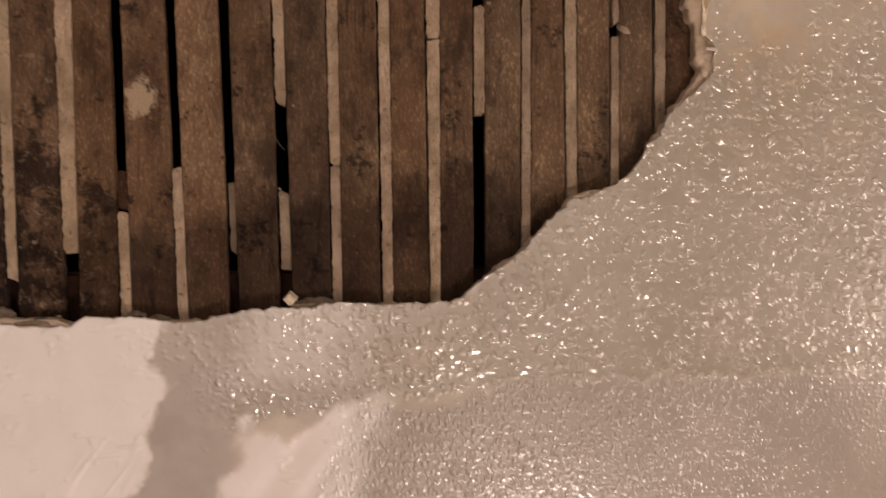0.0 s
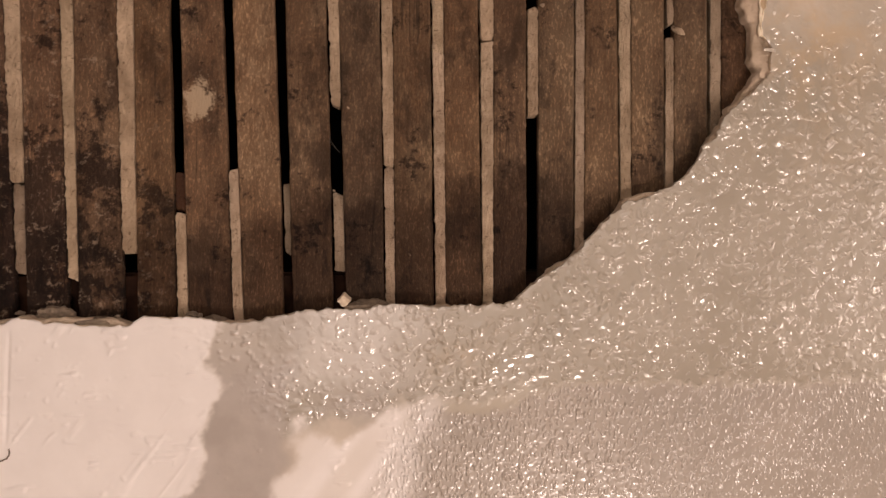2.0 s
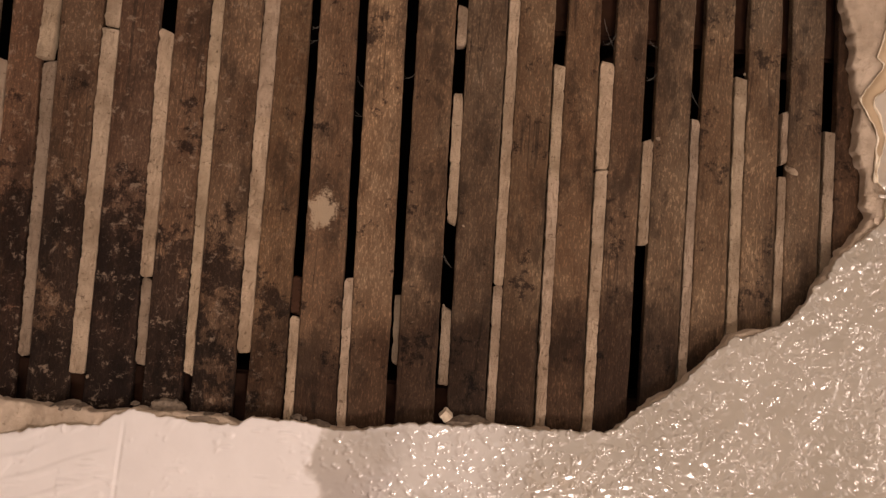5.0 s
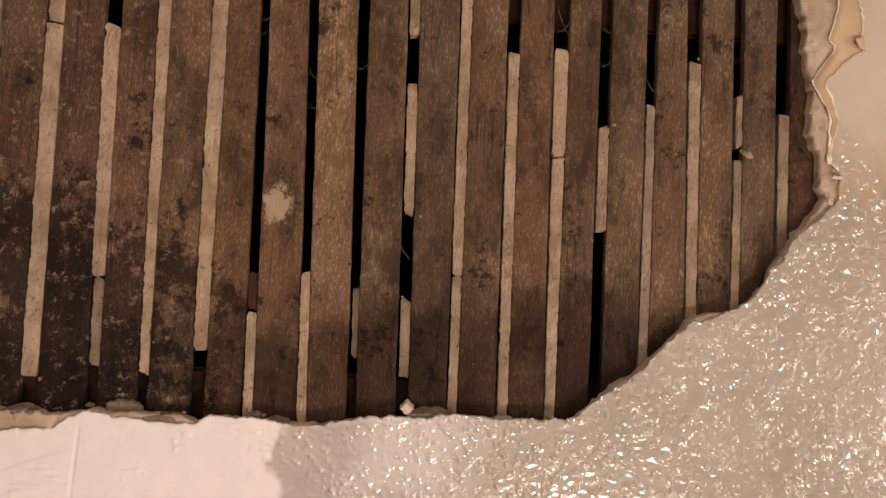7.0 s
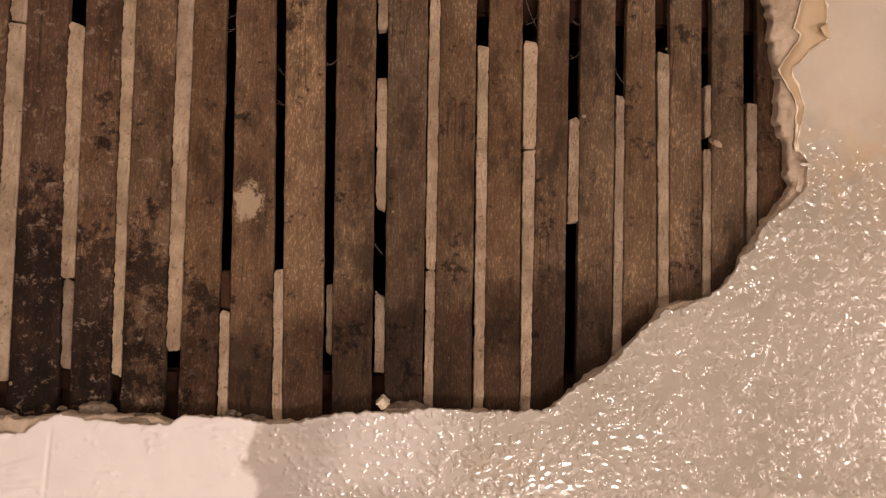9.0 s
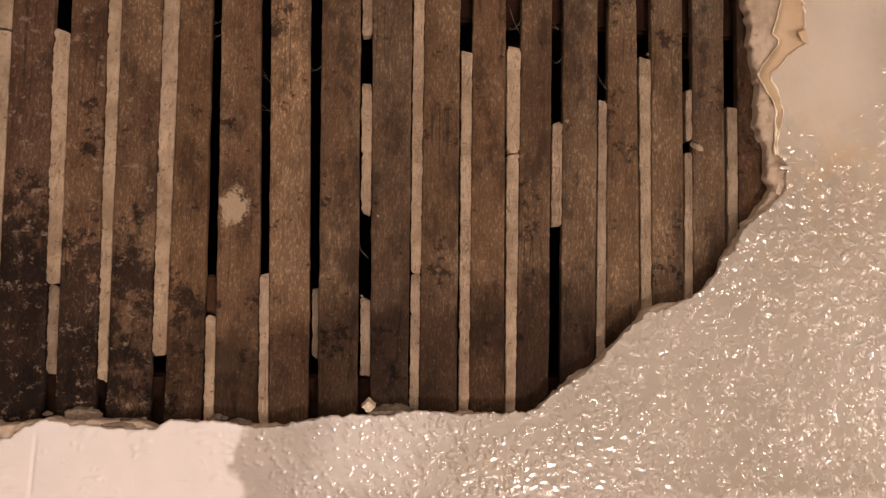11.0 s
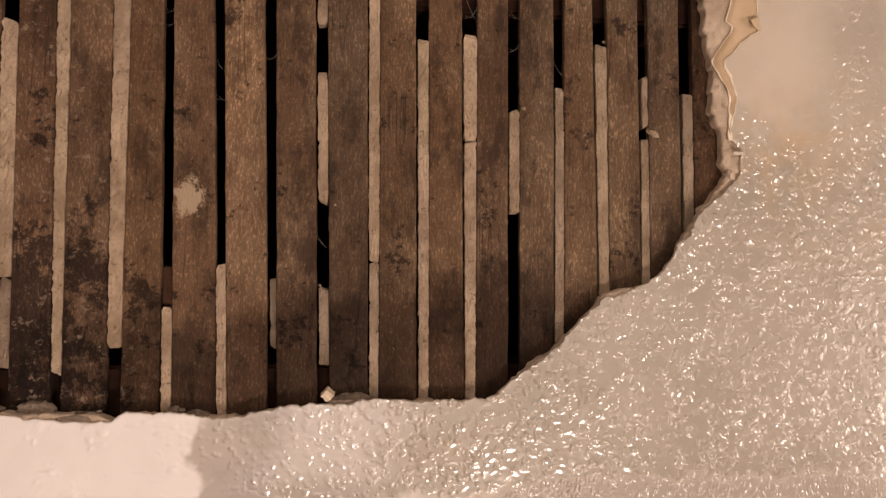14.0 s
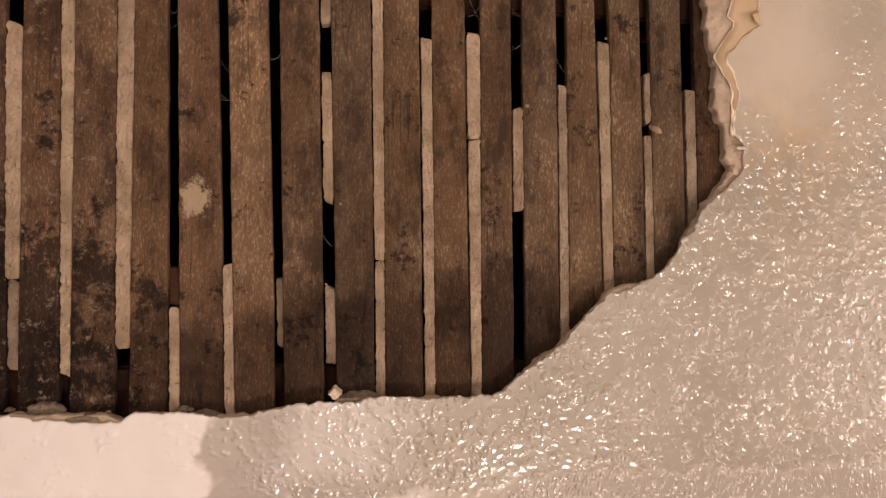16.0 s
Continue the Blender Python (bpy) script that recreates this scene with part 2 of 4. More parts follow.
def make_skin():
    m, nd, ln, p = material("painted_plaster")
    pos = nd.new("ShaderNodeNewGeometry").outputs["Position"]

    def attr(name):
        a = nd.new("ShaderNodeAttribute")
        a.attribute_name = name
        return a.outputs["Fac"]
    broad = noise_at(nd, ln, pos, 9, 5)
    cream = mix(nd, ln, ramp(nd, ln, broad, 0.35, 0.68), (0.50, 0.435, 0.36, 1), (0.58, 0.51, 0.43, 1))
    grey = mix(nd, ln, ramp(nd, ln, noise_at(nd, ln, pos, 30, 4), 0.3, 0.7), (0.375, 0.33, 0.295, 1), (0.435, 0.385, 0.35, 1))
    white = mix(nd, ln, ramp(nd, ln, noise_at(nd, ln, pos, 22, 5), 0.3, 0.7), (0.755, 0.71, 0.685, 1), (0.81, 0.765, 0.74, 1))
    glossy = mix(nd, ln, ramp(nd, ln, broad, 0.35, 0.68), (0.312, 0.271, 0.210, 1), (0.370, 0.325, 0.261, 1))
    mauve = mix(nd, ln, ramp(nd, ln, broad, 0.35, 0.68), (0.325, 0.283, 0.240, 1), (0.375, 0.328, 0.280, 1))
    cream = mix(nd, ln, attr("gloss"), cream, mix(nd, ln, attr("fine"), glossy, mauve))
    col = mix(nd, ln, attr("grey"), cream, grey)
    col = mix(nd, ln, attr("white"), col, white)
    stain = maths(nd, ln, "MULTIPLY", attr("stain"), ramp(nd, ln, noise_at(nd, ln, pos, 38, 6, 0.65), 0.36, 0.66))
    col = mix(nd, ln, maths(nd, ln, "MULTIPLY", stain, 0.6), col, (0.50, 0.36, 0.21, 1))
    speck = ramp(nd, ln, noise_at(nd, ln, pos, 150, 2, 0.4), 0.775, 0.80)
    col = mix(nd, ln, maths(nd, ln, "MULTIPLY", speck, 0.7), col, (0.10, 0.085, 0.07, 1))
    col = mix(nd, ln, attr("edge"), col, (0.62, 0.50, 0.37, 1))
    ln.new(col, p.inputs["Base Color"])
    rough = mix(nd, ln, attr("white"), mix(nd, ln, attr("matt"), mix(nd, ln, attr("fine"), (0.34,) * 3 + (1,), (0.30,) * 3 + (1,)), (0.42,) * 3 + (1,)), (0.30,) * 3 + (1,))
    ln.new(rough, p.inputs["Roughness"])
    p.inputs["Specular IOR Level"].default_value = 0.5

    axes = nd.new("ShaderNodeSeparateXYZ")
    ln.new(pos, axes.inputs[0])

    def warped(scale, amount, shift):
        """Place on the wall, shaken by noise so that no dab is round."""
        shake = nd.new("ShaderNodeTexNoise")
        shake.inputs["Scale"].default_value, shake.inputs["Detail"].default_value = scale * 0.75, 2.0
        ln.new(pos, shake.inputs["Vector"])
        small = nd.new("ShaderNodeVectorMath")
        small.operation = "SCALE"
        small.inputs["Scale"].default_value = amount / scale
        ln.new(shake.outputs["Color"], small.inputs[0])
        warp = nd.new("ShaderNodeVectorMath")
        warp.operation = "ADD"
        ln.new(pos, warp.inputs[0])
        ln.new(small.outputs["Vector"], warp.inputs[1])
        mp = nd.new("ShaderNodeMapping")
        mp.inputs["Location"].default_value = shift
        ln.new(warp.outputs["Vector"], mp.inputs["Vector"])
        return mp.outputs["Vector"]

    def dabs(scale, amount, share, lo, hi, shift=(0.0, 0.0, 0.0), stretch=(1.0, 0.0, 1.0)):
        """Flat-topped dabs of thick paint with steep rounded rims."""
        apart, flat = nd.new("ShaderNodeSeparateXYZ"), nd.new("ShaderNodeCombineXYZ")
        ln.new(warped(scale, amount, shift), apart.inputs[0])
        ln.new(maths(nd, ln, "MULTIPLY", apart.outputs["X"], stretch[0]), flat.inputs["X"])
        ln.new(maths(nd, ln, "MULTIPLY", apart.outputs["Z"], stretch[2]), flat.inputs["Y"])
        v = nd.new("ShaderNodeTexVoronoi")
        v.voronoi_dimensions = "2D"
        v.inputs["Scale"].default_value = scale
        ln.new(flat.outputs["Vector"], v.inputs["Vector"])
        kept = ramp(nd, ln, v.outputs["Color"], 1 - share, 1.03 - share)
        return maths(nd, ln, "MULTIPLY", kept, ramp(nd, ln, v.outputs["Distance"], lo, hi, (1, 1, 1, 1), (0, 0, 0, 1)))

    def total(*layers):
        out = None
        for value, height in layers:
            value = maths(nd, ln, "MULTIPLY", value, height)
            out = value if out is None else maths(nd, ln, "ADD", out, value)
        return out

    ridge = maths(nd, ln, "ABSOLUTE", maths(nd, ln, "SUBTRACT", noise_at(nd, ln, warped(90, 0.8, (0.2, 0, 0.1)), 115, 1.5, 0.45), 0.5))
    ridge = maths(nd, ln, "MULTIPLY", ramp(nd, ln, ridge, 0.0, 0.055, (1, 1, 1, 1), (0, 0, 0, 1)), ramp(nd, ln, noise_at(nd, ln, pos, 70, 2), 0.54, 0.62))
    stipple = total((dabs(86, 1.3, 0.66, 0.10, 0.45), 0.0024), (dabs(140, 1.2, 0.50, 0.08, 0.44, (0.13, 0.0, 0.37)), 0.0017), (ridge, 0.0008))
    stipple = maths(nd, ln, "MULTIPLY", stipple, ramp(nd, ln, maths(nd, ln, "ADD", axes.outputs["X"], 0.5), 0.40, 0.53, (0.30, 0.30, 0.30, 1), (1, 1, 1, 1)))
    stipple = maths(nd, ln, "ADD", stipple, maths(nd, ln, "MULTIPLY", dabs(235, 1.0, 0.20, 0.04, 0.46, (0.41, 0.0, 0.09)), 0.0011))
    drips = total((dabs(230, 0.9, 0.66, 0.08, 0.46, (0.05, 0.0, 0.21), (1.0, 0.0, 0.50)), 0.00085), (dabs(330, 0.7, 0.50, 0.06, 0.46, (0.31, 0.0, 0.02), (1.0, 0.0, 0.7)), 0.00055),
                  (dabs(120, 1.1, 0.22, 0.10, 0.44, (0.7, 0.0, 0.4), (1.0, 0.0, 0.6)), 0.0010))
    worn = ramp(nd, ln, maths(nd, ln, "ADD", axes.outputs["X"], 0.0), 0.10, 0.50, (1.2, 1.2, 1.2, 1), (0.34, 0.34, 0.34, 1))
    drips = maths(nd, ln, "MULTIPLY", maths(nd, ln, "MULTIPLY", drips, attr("fine")), worn)
    stipple = maths(nd, ln, "MULTIPLY", stipple, attr("dabbed"))
    # the thick gloss film stands in sharp crests, the colour under it lies flatter
    under = bump(nd, ln, p, maths(nd, ln, "ADD", maths(nd, ln, "MULTIPLY", stipple, 0.19), maths(nd, ln, "MULTIPLY", drips, 0.6)), 1.0, 1.0)
    bump(nd, ln, p, noise_at(nd, ln, pos, 90, 4, 0.5), 0.10, 0.0012, under)
    film = nd.new("ShaderNodeBump")
    film.inputs["Strength"].default_value, film.inputs["Distance"].default_value = 1.0, 1.0
    ln.new(maths(nd, ln, "ADD", stipple, drips), film.inputs["Height"])
    ln.new(film.outputs["Normal"], p.inputs["Coat Normal"])
    ln.new(maths(nd, ln, "MULTIPLY", maths(nd, ln, "SUBTRACT", 1.0, attr("matt")), maths(nd, ln, "SUBTRACT", 1.0, maths(nd, ln, "MULTIPLY", attr("fine"), 0.66))), p.inputs["Coat Weight"])
    p.inputs["Coat Roughness"].default_value, p.inputs["Coat IOR"].default_value = 0.22, 2.3
    return m


def make_coat():
    m, nd, ln, p = material("lime_plaster")
    pos = nd.new("ShaderNodeNewGeometry").outputs["Position"]
    col = mix(nd, ln, ramp(nd, ln, noise_at(nd, ln, pos, 40, 5), 0.3, 0.7), (0.42, 0.325, 0.235, 1), (0.60, 0.480, 0.365, 1))
    col = mix(nd, ln, ramp(nd, ln, noise_at(nd, ln, pos, 230, 5, 0.7), 0.56, 0.78), col, (0.30, 0.215, 0.145, 1))
    ln.new(col, p.inputs["Base Color"])
    p.inputs["Roughness"].default_value = 0.95
    bump(nd, ln, p, noise_at(nd, ln, pos, 200, 6, 0.72), 1.0, 0.0030)
    return m


def make_key():
    m, nd, ln, p = material("plaster_key")
    pos = nd.new("ShaderNodeNewGeometry").outputs["Position"]
    info = nd.new("ShaderNodeObjectInfo")
    col = mix(nd, ln, ramp(nd, ln, noise_at(nd, ln, pos, 26, 5, 0.6), 0.3, 0.72), (0.33, 0.240, 0.158, 1), (0.60, 0.462, 0.330, 1))
    col = mix(nd, ln, ramp(nd, ln, noise_at(nd, ln, pos, 210, 6, 0.78), 0.56, 0.66), col, (0.17, 0.115, 0.068, 1))
    col = mix(nd, ln, 1.0, col, info.outputs["Color"], "MULTIPLY")
    ln.new(col, p.inputs["Base Color"])
    p.inputs["Roughness"].default_value = 0.95
    bump(nd, ln, p, noise_at(nd, ln, pos, 340, 5, 0.72), 1.0, 0.0040)
    return m


def make_lath():
    """Sawn softwood, browned by age: long grain, blotches, soot and mould, dusty plaster smears."""
    m, nd, ln, p = material("old_lath_wood")
    pos = nd.new("ShaderNodeNewGeometry").outputs["Position"]
    info = nd.new("ShaderNodeObjectInfo")
    shift = nd.new("ShaderNodeVectorMath")
    shift.operation = "ADD"
    by = nd.new("ShaderNodeCombineXYZ")
    ln.new(maths(nd, ln, "MULTIPLY", info.outputs["Random"], 7.0), by.inputs["Z"])
    ln.new(pos, shift.inputs[0])
    ln.new(by.outputs[0], shift.inputs[1])
    own = shift.outputs["Vector"]
    grain = noise_at(nd, ln, own, 420, 5, 0.65, (1.0, 1.0, 0.07))
    fleck = noise_at(nd, ln, own, 520, 4, 0.72, (1.0, 1.0, 0.34))
    grit = noise_at(nd, ln, own, 700, 3, 0.6, (1.0, 1.0, 0.5))
    blotch = noise_at(nd, ln, own, 24, 7, 0.68, (1.0, 1.0, 0.40))
    cloud = noise_at(nd, ln, own, 44, 7, 0.74, (1.0, 1.0, 0.55))
    col = mix(nd, ln, ramp(nd, ln, grain, 0.34, 0.68), (0.142, 0.094, 0.062, 1), (0.212, 0.146, 0.099, 1))
    col = mix(nd, ln, ramp(nd, ln, blotch, 0.42, 0.64), col, (0.262, 0.186, 0.128, 1))
    col = mix(nd, ln, maths(nd, ln, "MULTIPLY", ramp(nd, ln, cloud, 0.47, 0.66), 0.60), col, (0.320, 0.244, 0.176, 1))
    col = mix(nd, ln, maths(nd, ln, "MULTIPLY", ramp(nd, ln, noise_at(nd, ln, own, 26, 8, 0.78, (1.0, 1.0, 0.45)), 0.50, 0.62), 0.85), col, (0.062, 0.043, 0.031, 1))
    stain = noise_at(nd, ln, own, 13, 6, 0.66, (1.0, 1.0, 0.5))
    col = mix(nd, ln, ramp(nd, ln, stain, 0.40, 0.56, (1, 1, 1, 1), (0, 0, 0, 1)), col, (0.66, 0.60, 0.56, 1), "MULTIPLY")
    col = mix(nd, ln, ramp(nd, ln, stain, 0.52, 0.64), col, (1.22, 1.20, 1.16, 1), "MULTIPLY")
    col = mix(nd, ln, maths(nd, ln, "MULTIPLY", ramp(nd, ln, fleck, 0.55, 0.70), 0.34), col, (0.330, 0.255, 0.180, 1))
    col = mix(nd, ln, maths(nd, ln, "MULTIPLY", ramp(nd, ln, fleck, 0.44, 0.32), 0.55), col, (0.040, 0.027, 0.019, 1))
    col = mix(nd, ln, 1.0, col, info.outputs["Color"], "MULTIPLY")
    split = maths(nd, ln, "ABSOLUTE", maths(nd, ln, "SUBTRACT", noise_at(nd, ln, own, 62, 2, 0.4, (1.0, 1.0, 0.03)), 0.5))
    split = maths(nd, ln, "MULTIPLY", ramp(nd, ln, split, 0.004, 0.011, (1, 1, 1, 1), (0, 0, 0, 1)), ramp(nd, ln, noise_at(nd, ln, own, 14, 2), 0.52, 0.60))
    col = mix(nd, ln, maths(nd, ln, "MULTIPLY", split, 0.6), col, (0.03, 0.02, 0.014, 1))
    # soot and mould: thick on the low laths of one side, and an old tide stain with ledge shade painted in along the
    # foot of the hole
    axes = nd.new("ShaderNodeSeparateXYZ")
    ln.new(pos, axes.inputs[0])
    px, pz = axes.outputs["X"], axes.outputs["Z"]
    spots = noise_at(nd, ln, pos, 74, 8, 0.82)
    big = noise_at(nd, ln, pos, 19, 3, 0.5)
    damp_shade = maths(nd, ln, "MULTIPLY", maths(nd, ln, "ADD", maths(nd, ln, "SUBTRACT", maths(nd, ln, "ADD", 1.543, maths(nd, ln, "MINIMUM", maths(nd, ln, "MAXIMUM", maths(nd, ln, "MULTIPLY", maths(nd, ln, "ADD", px, 0.20), 0.5), 0.0), 0.056)), pz), maths(nd, ln, "MULTIPLY", maths(nd, ln, "SUBTRACT", noise_at(nd, ln, own, 16, 5, 0.6), 0.5), 0.16)), 11.0)
    col = mix(nd, ln, maths(nd, ln, "MULTIPLY", ramp(nd, ln, damp_shade, 0.0, 1.0), ramp(nd, ln, maths(nd, ln, "ADD", px, 0.55), 0.12, 0.38, (0.62, 0.62, 0.62, 1), (1, 1, 1, 1))), col, (0.31, 0.278, 0.272, 1), "MULTIPLY")
    side = maths(nd, ln, "MULTIPLY", maths(nd, ln, "SUBTRACT", -0.19, px), 5.0)
    area = maths(nd, ln, "MINIMUM", maths(nd, ln, "MULTIPLY", maths(nd, ln, "SUBTRACT", 1.70, pz), 5.0), side)
    mould = maths(nd, ln, "ADD", maths(nd, ln, "MULTIPLY", ramp(nd, ln, area, 0.0, 0.8), 0.165), maths(nd, ln, "ADD", maths(nd, ln, "MULTIPLY", spots, 0.62), maths(nd, ln, "MULTIPLY", big, 0.38)))
    col = mix(nd, ln, maths(nd, ln, "MULTIPLY", ramp(nd, ln, mould, 0.565, 0.61), 0.92), col, (0.20, 0.19, 0.215, 1), "MULTIPLY")
    # greyer and a little darker towards the top, on the laths right of x 0.04
    top_grey = maths(nd, ln, "ADD", maths(nd, ln, "SUBTRACT", pz, 1.790), maths(nd, ln, "MULTIPLY", maths(nd, ln, "SUBTRACT", noise_at(nd, ln, own, 30, 6, 0.7), 0.5), 0.16))
    top_grey = maths(nd, ln, "MULTIPLY", ramp(nd, ln, maths(nd, ln, "MULTIPLY", top_grey, 14.0), 0.0, 0.8), ramp(nd, ln, maths(nd, ln, "MULTIPLY", maths(nd, ln, "SUBTRACT", px, 0.04), 6.0), 0.0, 1.0))
    col = mix(nd, ln, maths(nd, ln, "MULTIPLY", top_grey, 0.8), col, (0.80, 0.86, 0.93, 1), "MULTIPLY")
    crust = maths(nd, ln, "MULTIPLY", ramp(nd, ln, noise_at(nd, ln, pos, 80, 8, 0.78), 0.55, 0.62), ramp(nd, ln, side, -0.3, 0.5))
    col = mix(nd, ln, maths(nd, ln, "MULTIPLY", crust, 0.62), col, (0.31, 0.230, 0.165, 1))
    # pale plaster smear left on one lath, and thin dust
    d = nd.new("ShaderNodeVectorMath")
    d.operation = "DISTANCE"
    squash = nd.new("ShaderNodeMapping")
    squash.inputs["Scale"].default_value = (1.0, 0.0, 0.72)
    squash.inputs["Location"].default_value = (0.196, 0.0, -1.622 * 0.72)
    ln.new(pos, squash.inputs["Vector"])
    d.inputs[1].default_value = (0, 0, 0)
    ln.new(squash.outputs["Vector"], d.inputs[0])
    smear = maths(nd, ln, "SUBTRACT", maths(nd, ln, "MULTIPLY", noise_at(nd, ln, pos, 70, 7, 0.82), 0.056), d.outputs["Value"])
    col = mix(nd, ln, maths(nd, ln, "MULTIPLY", ramp(nd, ln, maths(nd, ln, "MULTIPLY", maths(nd, ln, "SUBTRACT", smear, 0.0135), 90.0), 0.0, 0.6), 0.75), col, (0.50, 0.385, 0.265, 1))
    dust = ramp(nd, ln, noise_at(nd, ln, own, 260, 3, 0.5), 0.66, 0.78)
    col = mix(nd, ln, maths(nd, ln, "MULTIPLY", dust, 0.35), col, (0.36, 0.27, 0.19, 1))
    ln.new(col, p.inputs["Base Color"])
    p.inputs["Roughness"].default_value = 0.82
    p.inputs["Specular IOR Level"].default_value = 0.15
    both = maths(nd, ln, "ADD", maths(nd, ln, "MULTIPLY", grain, 0.6), maths(nd, ln, "ADD", fleck, maths(nd, ln, "MULTIPLY", grit, 0.5)))
    bump(nd, ln, p, both, 0.9, 0.0018)
    return m


def make_plain(name, c0, c1, scale, rough, relief=0.0004, sheen=0.5):
    m, nd, ln, p = material(name)
    pos = nd.new("ShaderNodeNewGeometry").outputs["Position"]
    ln.new(mix(nd, ln, ramp(nd, ln, noise_at(nd, ln, pos, scale, 5, 0.6), 0.3, 0.7), c0, c1), p.inputs["Base Color"])
    p.inputs["Roughness"].default_value = rough
    p.inputs["Specular IOR Level"].default_value = sheen
    bump(nd, ln, p, noise_at(nd, ln, pos, scale * 9, 4, 0.6), 0.5, relief)
    return m


SKIN, COAT, KEY, LATH = make_skin(), make_coat(), make_key(), make_lath()
TIMBER = make_plain("dark_timber", (0.012, 0.006, 0.004, 1), (0.036, 0.017, 0.010, 1), 30, 0.95, 0.0004, 0.08)
CAVITY = make_plain("cavity_dark", (0.004, 0.003, 0.003, 1), (0.008, 0.006, 0.005, 1), 14, 0.95, 0.0004, 0.05)
PAPER = make_plain("tan_backing_paper", (0.44, 0.320, 0.195, 1), (0.54, 0.410, 0.270, 1), 18, 0.75, 0.0002)
PAPER_CORE = make_plain("torn_paper_core", (0.80, 0.69, 0.52, 1), (0.88, 0.79, 0.64, 1), 200, 0.9, 0.0003)
RUBBLE = make_plain("plaster_rubble", (0.11, 0.083, 0.062, 1), (0.235, 0.182, 0.132, 1), 210, 0.95, 0.0008)
CRUMB = make_plain("plaster_crumb", (0.50, 0.40, 0.29, 1), (0.66, 0.56, 0.43, 1), 190, 0.9, 0.0008)
ROOM = make_plain("room_paint", (0.62, 0.59, 0.55, 1), (0.68, 0.65, 0.61, 1), 3, 0.6)
BOARDS = make_plain("floor_boards", (0.17, 0.105, 0.06, 1), (0.24, 0.155, 0.09, 1), 6, 0.5)
IRON = make_plain("rusty_iron", (0.09, 0.065, 0.05, 1), (0.20, 0.14, 0.10, 1), 300, 0.6)
WEB = make_plain("cobweb_thread", (0.20, 0.175, 0.15, 1), (0.28, 0.25, 0.21, 1), 200, 0.9)


# ---- the room around ----
def slab(name, x0, x1, y0, y1, z0, z1, mat):
    bm = bmesh.new()
    bmesh.ops.create_cube(bm, size=1, matrix=Matrix.LocRotScale(((x0 + x1) / 2, (y0 + y1) / 2, (z0 + z1) / 2), None, (x1 - x0, y1 - y0, z1 - z0)))
    return part(name, bm, mat, None)


tagged(slab("floor", -2.5, 2.5, -2.3, 0.86, -0.05, 0.0, BOARDS), "plain brown wooden floor of the room", "floor", kind="structure")
tagged(slab("ceiling", -2.5, 2.5, -2.3, 0.86, 2.4, 2.45, ROOM), "plain cream painted ceiling", "ceiling", kind="structure")
tagged(slab("wall_south", -2.5, 2.5, -2.3, -2.2, 0.0, 2.4, ROOM), "plain cream painted wall", "wall", kind="structure")
tagged(slab("wall_west", -2.5, -2.4, -2.2, 0.86, 0.0, 2.4, ROOM), "plain cream painted wall", "wall", kind="structure")
tagged(slab("wall_east", 2.4, 2.5, -2.2, 0.86, 0.0, 2.4, ROOM), "plain cream painted wall", "wall", kind="structure")

# ---- the broken wall ----
wall = tagged(new("wall_north"), "lath and plaster wall with a large broken hole baring brown laths", "wall", kind="structure")


def fine_line(x):
    """Height of the lap where the fine stipple begins."""
    return 1.352 - 0.10 * np.clip(x, 0, 0.06) + 0.024 * step(0.055, 0.14, x) + 0.007 * (fractal(x, x * 0, 0.02, 71) - 0.5)


